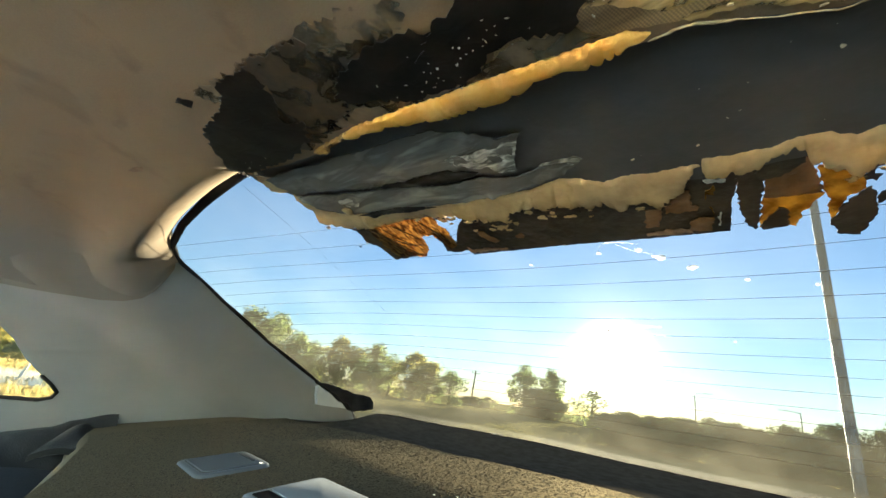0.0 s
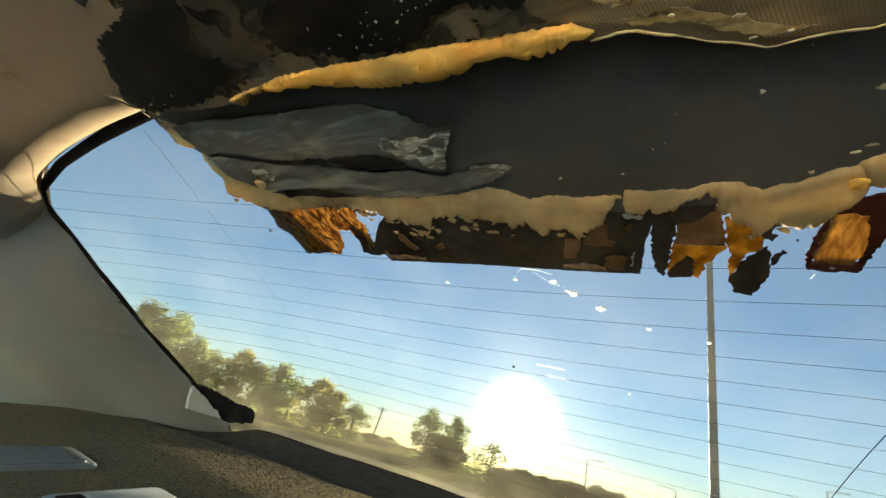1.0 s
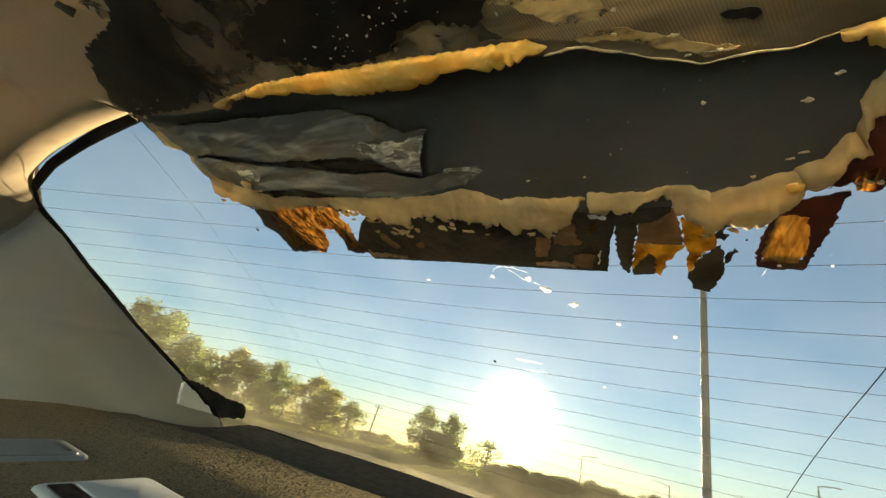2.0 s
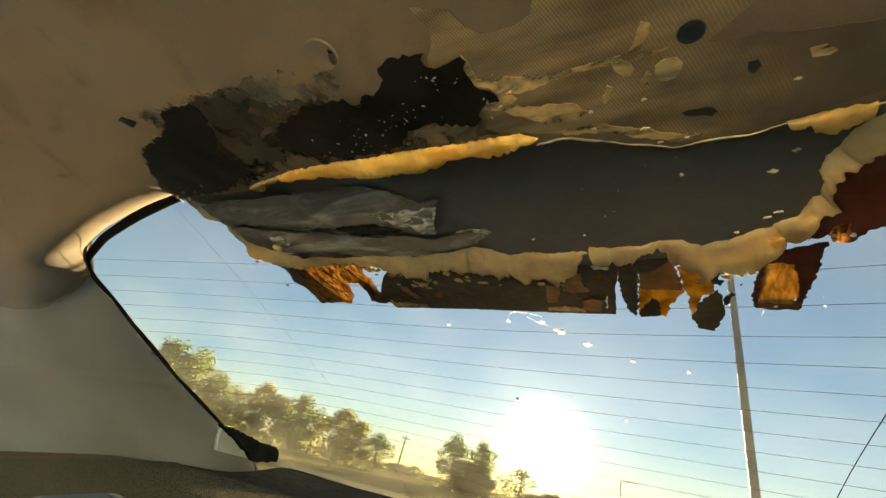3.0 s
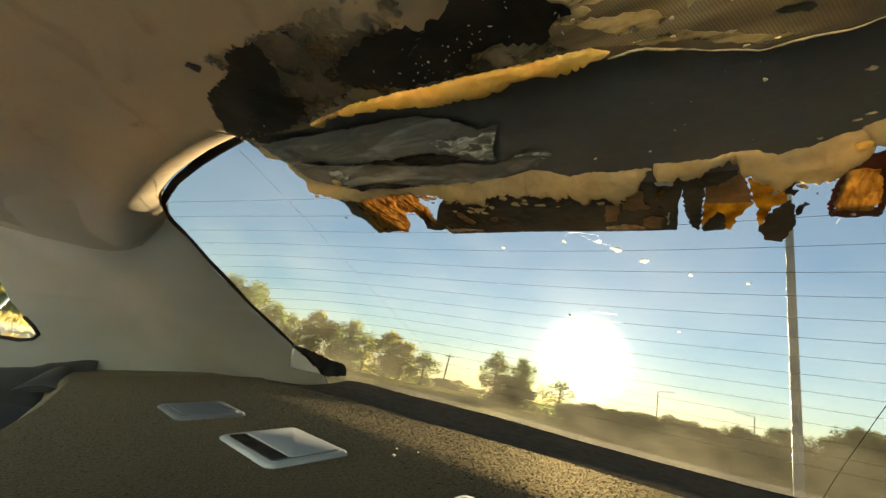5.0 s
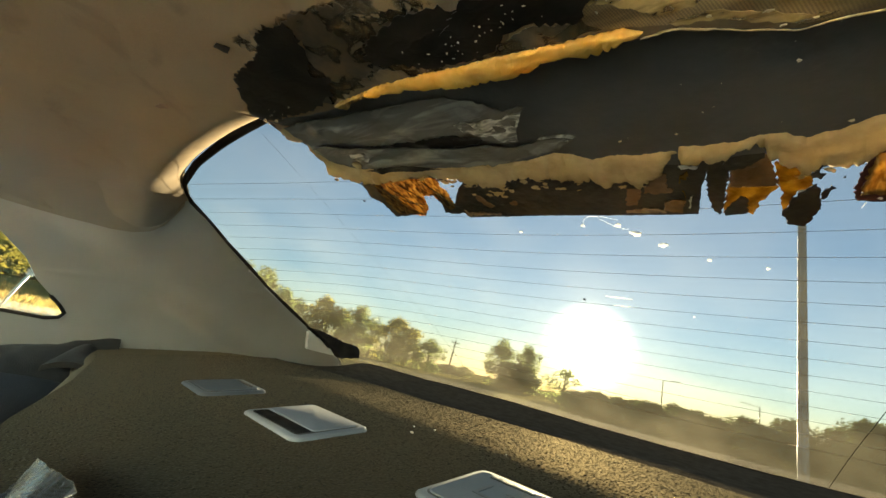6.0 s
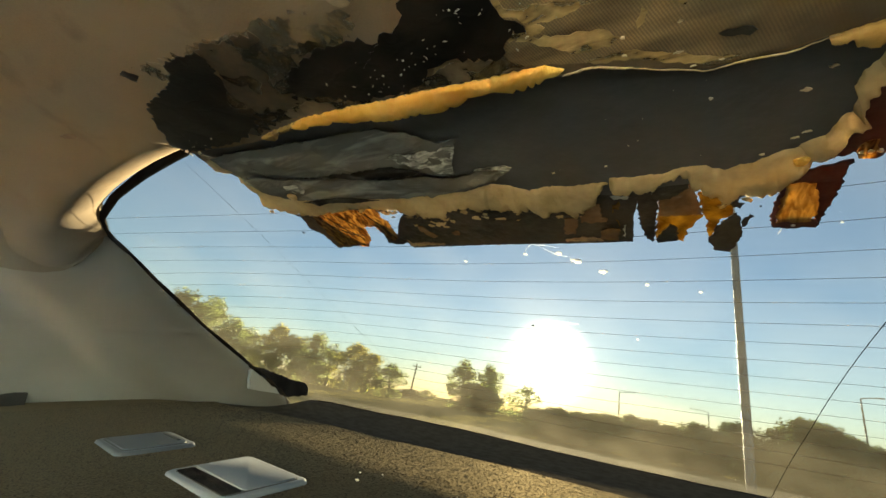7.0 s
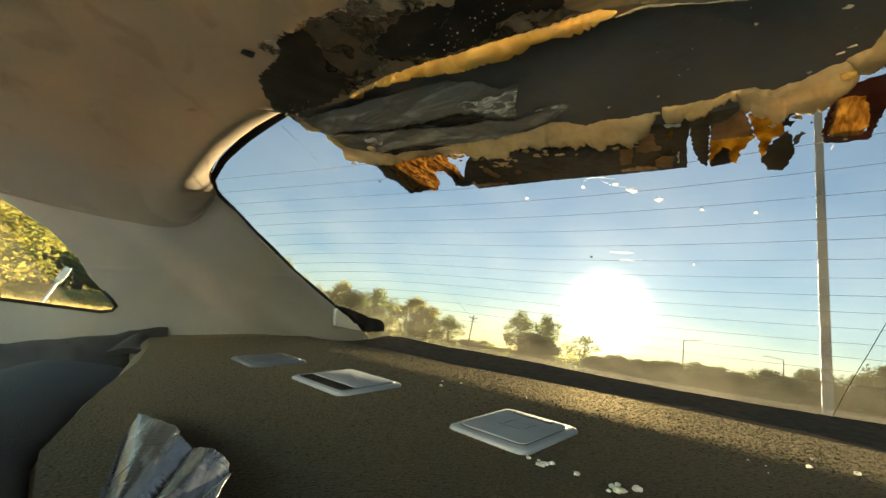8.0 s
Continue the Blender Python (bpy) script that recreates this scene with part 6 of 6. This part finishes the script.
tagged(part("car_roof", sheet(outer_roof, 30, 20, (0, 0, -0.012)), PAINT), "dark grey painted steel roof of the car", "car roof", kind="structure")


def deck(u, v):
    x = -0.80 + 1.60 * u
    y = 0.70 + 1.0 * v
    return Vector((x, y, 0.965 - 0.05 * v - 0.06 * (abs(x) / 0.8) ** 4 - 0.3 * max(0, v - 0.85)))


tagged(part("boot_lid", sheet(deck, 24, 16, (0, 0, -0.01)), PAINT), "dark grey painted boot lid behind the rear window", "boot lid", kind="structure")
for side in (-1, 1):
    def flank(u, v, s=side):
        return Vector((s * (0.91 - 0.04 * (2 * v - 1) ** 2), -2.4 + 4.1 * u, 1.0 * v))
    tagged(part("car_side", sheet(flank, 20, 8, (side * -0.01, 0, 0)), PAINT), "dark grey painted side of the car body", "car side", kind="structure")

    def pillar_skin(u, v, s=side):
        z = 1.0 + 0.26 * v
        ya, yb = 0.235 - 1.15 * (z - 1.03), 0.72 - 2.4 * (z - 1.06)
        y = ya + (yb - ya) * u
        return Vector((-s * (side_x(y, z) - 0.05), y, z))
    tagged(part("pillar_skin", sheet(pillar_skin, 14, 10, (side * 0.01, 0, 0)), PAINT), "dark grey painted rear pillar of the car", "pillar", kind="structure")
tagged(part("floor", rounded_box(1.7, 4.1, 0.05, 0.01, (0, -0.35, 0.27)), BEIGE), "beige carpeted car floor", "floor", kind="structure")
tagged(part("wall_front", rounded_box(1.6, 0.06, 0.75, 0.02, (0, -2.38, 0.62)), BEIGE), "grey-beige dashboard end of the cabin", "dashboard", kind="structure")
tagged(part("wall_rear", rounded_box(1.64, 0.05, 0.70, 0.02, (0, 1.68, 0.60)), PAINT), "grey rear end of the car body", "car rear", kind="structure")

# the cabin's other windows, unseen, added to cut the light from the front
for side in (-1, 1):
    def side_pane(u, v, s=side):
        return Vector((s * (0.775 - 0.125 * v - 0.02 * v * v), -1.9 + 1.64 * u, 0.925 + 0.30 * v))
    door_window = thing("window_4" if side < 0 else "window_5", "unseen clear tinted door window of the car", "window", kind="structure")
    part("pane", sheet(side_pane, 8, 4, (side * 0.004, 0, 0)), CABIN_GLASS, door_window)


def windscreen(u, v):
    return Vector(((-0.74 + 1.48 * u) * (1 - 0.14 * v), -2.36 + 1.12 * v, 0.99 + 0.34 * v - 0.05 * (2 * u - 1) ** 2 * v))


front_window = thing("window_6", "unseen wide clear windscreen of the car", "window", kind="structure")
part("pane", sheet(windscreen, 12, 8, (0, 0, 0.005)), CABIN_GLASS, front_window)

# ---- outside: pole, wires, lamps ----
def lamp_pole(x, y, h, r0, r1, arm, label):
    ob = thing("street_lamp", label, "street lamp", "street lamps", at=pose(x, y, 0))
    part("pole", tube([(0, 0, h * k / 8) for k in range(9)], lambda s: r0 + (r1 - r0) * s, 12), STEEL, ob)
    part("base", rounded_box(r0 * 4, r0 * 4, 0.12, 0.03, (0, 0, 0.06)), STEEL, ob)
    part("arm", tube([(arm * k / 6, 0, h - 0.05 + 0.25 * math.sin(k / 6 * 1.5)) for k in range(7)], r1 * 0.7, 8), STEEL, ob)
    part("lamp_head", rounded_box(0.55, 0.22, 0.12, 0.04, (arm + math.copysign(0.2, arm), 0, h + 0.2)), STEEL, ob)
    return ob


def at_bearing(az, dist):
    return 0.17 + dist * math.sin(radians(az)), dist * math.cos(radians(az))


x, y = at_bearing(2.9, 12.0)
lamp_pole(x, y, 9.5, 0.098, 0.07, 1.6, "tall pale steel lamp pole on the grass")
for az, d, el, arm in ((11.9, 70, 6.5, 1.6), (-9.6, 85, 4.2, 2.2), (-0.5, 95, 3.4, -2.4)):
    x, y = at_bearing(az, d)
    lamp_pole(x, y, 1.1 + d * math.tan(radians(el)), 0.13, 0.08, arm, "distant slim steel street lamp")


def utility_pole(x, y, h, lean, label):
    ob = thing("utility_pole", label, "utility pole", "utility poles", at=pose(x, y, 0, 0, lean, 0))
    part("pole", tube([(0, 0, h * k / 6) for k in range(7)], lambda s: 0.17 - 0.06 * s, 10), WOOD, ob)
    part("crossarm", rounded_box(1.8, 0.12, 0.14, 0.02, (0, 0.1, h - 0.5)), WOOD, ob)
    for k in (-0.8, 0, 0.8):
        part("insulator", tube([(k, 0.1, h - 0.43), (k, 0.1, h - 0.2)], 0.05, 8), STEEL, ob)
    return ob


x, y = at_bearing(-35.4, 80)
utility_pole(x, y, 6.2, 4.0, "wooden utility pole with crossarm beyond the field")
x2, y2 = at_bearing(-48.7, 75)
utility_pole(x2, y2, 7.6, 0, "wooden utility pole among the trees")
x, y = at_bearing(-44, 48)
tagged(part("marker_post", tube([(x, y, 0), (x - 0.1, y, 2.0), (x - 0.15, y, 3.7)], 0.045, 8), WHITE), "slim white marker post before the trees", "post")
x, y = at_bearing(10, 40)
sign = thing("road_sign", "small white roadside sign on a short post", "sign", at=pose(x, y, 0))
part("post", tube([(0, 0, 0), (0, 0, 0.4)], 0.03, 6), STEEL, sign)
part("board", rounded_box(0.55, 0.03, 0.75, 0.01, (0, 0, 0.45)), WHITE, sign)
x, y = at_bearing(-81.8, 14)
marker = thing("marker_post", "leaning white marker post with a flat head on the grass", "post", at=pose(x, y - 0.35, 0, -15, 0, 0))
part("post", tube([(0, 0, 0), (0, 0, 1.0)], 0.03, 8), WHITE, marker)
part("head", rounded_box(0.04, 0.16, 0.42, 0.015, (0, 0, 1.16)), WHITE, marker)


# ---- trees ----
def crown_mesh(seed, clumps, leaves, size, tall=1.0):
    """A crown of many small leaves in uneven clumps, about 1 m in radius, centre at 0."""
    rnd = random.Random(seed)
    verts, faces = [], []
    for c in range(clumps):
        z = rnd.uniform(0.55, 0.98) if c % 6 == 0 else rnd.uniform(-0.92, 0.66)
        a, r = rnd.uniform(0, math.tau), 0.85 * math.sqrt(rnd.random()) * math.sqrt(max(0.05, 1 - max(0.0, z / 0.95) ** 2)) * (0.8 + 0.2 * min(1, (z + 0.92) / 0.5)) * (0.62 if c % 6 == 0 else 1.0)
        p = Vector((r * math.cos(a), r * math.sin(a), z))
        r = rnd.uniform(0.18, 0.36)
        p.z *= tall
        for k in range(leaves):
            d = Vector((rnd.gauss(0, 1), rnd.gauss(0, 1), rnd.gauss(0, 0.8))).normalized()
            q = p + d * r * rnd.uniform(0.55, 1.1)
            s = size * rnd.uniform(0.6, 1.3)
            a = Vector((rnd.gauss(0, 1), rnd.gauss(0, 1), rnd.gauss(0, 1))).normalized()
            b = a.orthogonal().normalized()
            i = len(verts)
            verts += [q - a * s, q - b * s * 0.5, q + a * s, q + b * s * 0.5]
            faces.append((i, i + 1, i + 2, i + 3))
    me = bpy.data.meshes.new("crown")
    me.from_pydata([tuple(v) for v in verts], [], faces)
    return me


def trunk_mesh(seed):
    """A tapered trunk from -1.06 to the crown, with limbs."""
    rnd = random.Random(seed)
    bm = tube([(0.03 * math.sin(k), 0.03 * math.cos(k * 1.3), -1.06 + 0.28 * k) for k in range(7)], lambda s: 0.085 * (1 - 0.75 * s), 8)
    for k in range(6):
        z0 = -0.75 + 0.2 * k
        a = rnd.uniform(0, math.tau)
        b2 = tube([(0, 0, z0), (0.3 * math.cos(a), 0.3 * math.sin(a), z0 + 0.28), (0.65 * math.cos(a), 0.65 * math.sin(a), z0 + 0.5)], lambda s: 0.035 * (1 - 0.8 * s), 6)
        tmp = bpy.data.meshes.new("limb")
        b2.to_mesh(tmp)
        b2.free()
        bm.from_mesh(tmp)
        bpy.data.meshes.remove(tmp)
    return mesh_of(bm, "trunk")


def tree_kind(seed, clumps, leaves, size, leaf, label, tall=1.0):
    ob = thing("tree", label, "tree", "trees round the field", at=pose(0, -400 - 10 * seed, 0))
    part("crown", crown_mesh(seed, clumps, leaves, size, tall), leaf, ob, smooth=False)
    part("trunk", trunk_mesh(seed), BARK, ob)
    return ob


KINDS = [
    tree_kind(1, 44, 120, 0.056, LEAF, "broad green tree at the field's edge"),
    tree_kind(2, 40, 120, 0.056, LEAF_GOLD, "yellowing tree at the field's edge"),
    tree_kind(3, 34, 110, 0.058, LEAF, "uneven green tree at the field's edge", 1.1),
    tree_kind(4, 24, 80, 0.060, LEAF, "sparse young tree with thin leaves"),
    tree_kind(5, 56, 180, 0.052, LEAF_DARK, "low dense dark tree in the far row"),
    tree_kind(6, 52, 210, 0.036, LEAF_AUTUMN, "full tree with mottled green and yellow leaves"),
]
used = set()


def plant(kind, az, d, top, width):
    """A tree whose top stands at the elevation top (degrees) and whose crown is width metres wide."""
    x, y = at_bearing(az, d)
    h = 1.1 + d * math.tan(radians(top)) * 1.02
    rx, rz = width / 1.7, h / 2.05
    m = pose(x, y, 0, 0, 0, (az * 37) % 360) @ Matrix.Translation((0, 0, 1.05 * rz)) @ Matrix.Diagonal((rx, rx, rz, 1))
    if kind not in used:
        used.add(kind)
        KINDS[kind].matrix_world = m
    else:
        k = KINDS[kind].scale
        copy_thing(KINDS[kind], m @ Matrix.Diagonal((1 / k.x, 1 / k.y, 1 / k.z, 1)))


for kind, az, d, top, w in (
    (0, -64, 46, 6.2, 7), (2, -61.4, 48, 5.6, 5.5), (2, -58.6, 55, 4.1, 5), (0, -56.4, 58, 3.7, 5), (1, -53.0, 52, 4.6, 5), (2, -50.6, 60, 3.2, 5), (0, -48.4, 56, 4.7, 4.6), (2, -46.2, 60, 3.4, 4.2),
    (1, -43.0, 56, 4.2, 6.2), (0, -41.2, 58, 3.2, 4.5), (2, -38.2, 58, 2.5, 4.4), (0, -33.3, 90, 0.5, 4), (4, -35.0, 95, 0.3, 7),
    (2, -28.7, 66, 4.3, 5.0), (0, -25.4, 66, 4.6, 4.4), (4, -27.0, 64, 2.2, 8.0), (3, -20.5, 50, 3.1, 3.9),
):
    plant(kind, az, d, top, w)
# the low far row towards the lamps
rnd = random.Random(21)
az = -18.5
while az < 4.5:
    el = curve_at([(-18.5, 0.4), (-16.6, 0.7), (-9.7, 1.2), (-7, 1.4), (-4.1, 0.8), (-1.4, 1.6), (1.7, 0.9), (2.2, 2.2), (3.4, 1.2), (4.6, 2.1)], az)
    plant(4, az, rnd.uniform(22, 27), el * 1.1 + rnd.uniform(-0.1, 0.25), rnd.uniform(1.7, 2.8))
    az += rnd.uniform(1.6, 2.6)
for kind, az, d, top, w in ((4, 5.6, 23, 2.5, 2.0), (4, 7.4, 22, 3.5, 2.2), (4, 9.2, 23, 3.3, 2.3), (4, 10.8, 24, 2.6, 2.0), (4, 12.4, 25, 2.0, 2.0), (4, 14.5, 25, 2.2, 2.8), (4, 17, 25, 2.4, 2.8), (4, 20, 24, 3, 3),
                            (5, -91.5, 27, 8.4, 7.5), (5, -98, 29, 10.5, 8), (5, -95, 34, 10.0, 9), (5, -105, 30, 11.0, 9), (0, -86, 58, 6.2, 10), (0, -80.5, 60, 5.2, 10), (4, -76, 62, 3.4, 10), (0, -72, 60, 3.8, 8), (0, -68, 55, 5.0, 7)):
    plant(kind, az, d, top, w)

# tall dry grass on the field beside the car
rnd = random.Random(61)
verts, faces = [], []
for k in range(26000):
    x, y = at_bearing(rnd.uniform(-106, -67), 8.0 * 7.0 ** rnd.random())
    a, h, w = rnd.uniform(0, math.tau), rnd.uniform(0.06, 0.17), rnd.uniform(0.008, 0.020)
    dx, dy, lx, ly = w * math.cos(a), w * math.sin(a), rnd.gauss(0, 0.04), rnd.gauss(0, 0.04)
    i = len(verts)
    verts += [(x - dx, y - dy, -0.02), (x + dx, y + dy, -0.02), (x + lx + 0.3 * dx, y + ly + 0.3 * dy, h), (x + lx - 0.3 * dx, y + ly - 0.3 * dy, h)]
    faces.append((i, i + 1, i + 2, i + 3))
blades = bpy.data.meshes.new("tall_grass")
blades.from_pydata(verts, [], faces)
tagged(part("tall_grass", blades, DRY_BLADE, smooth=False), "tall dry yellow grass on the field", "grass", kind="stuff")
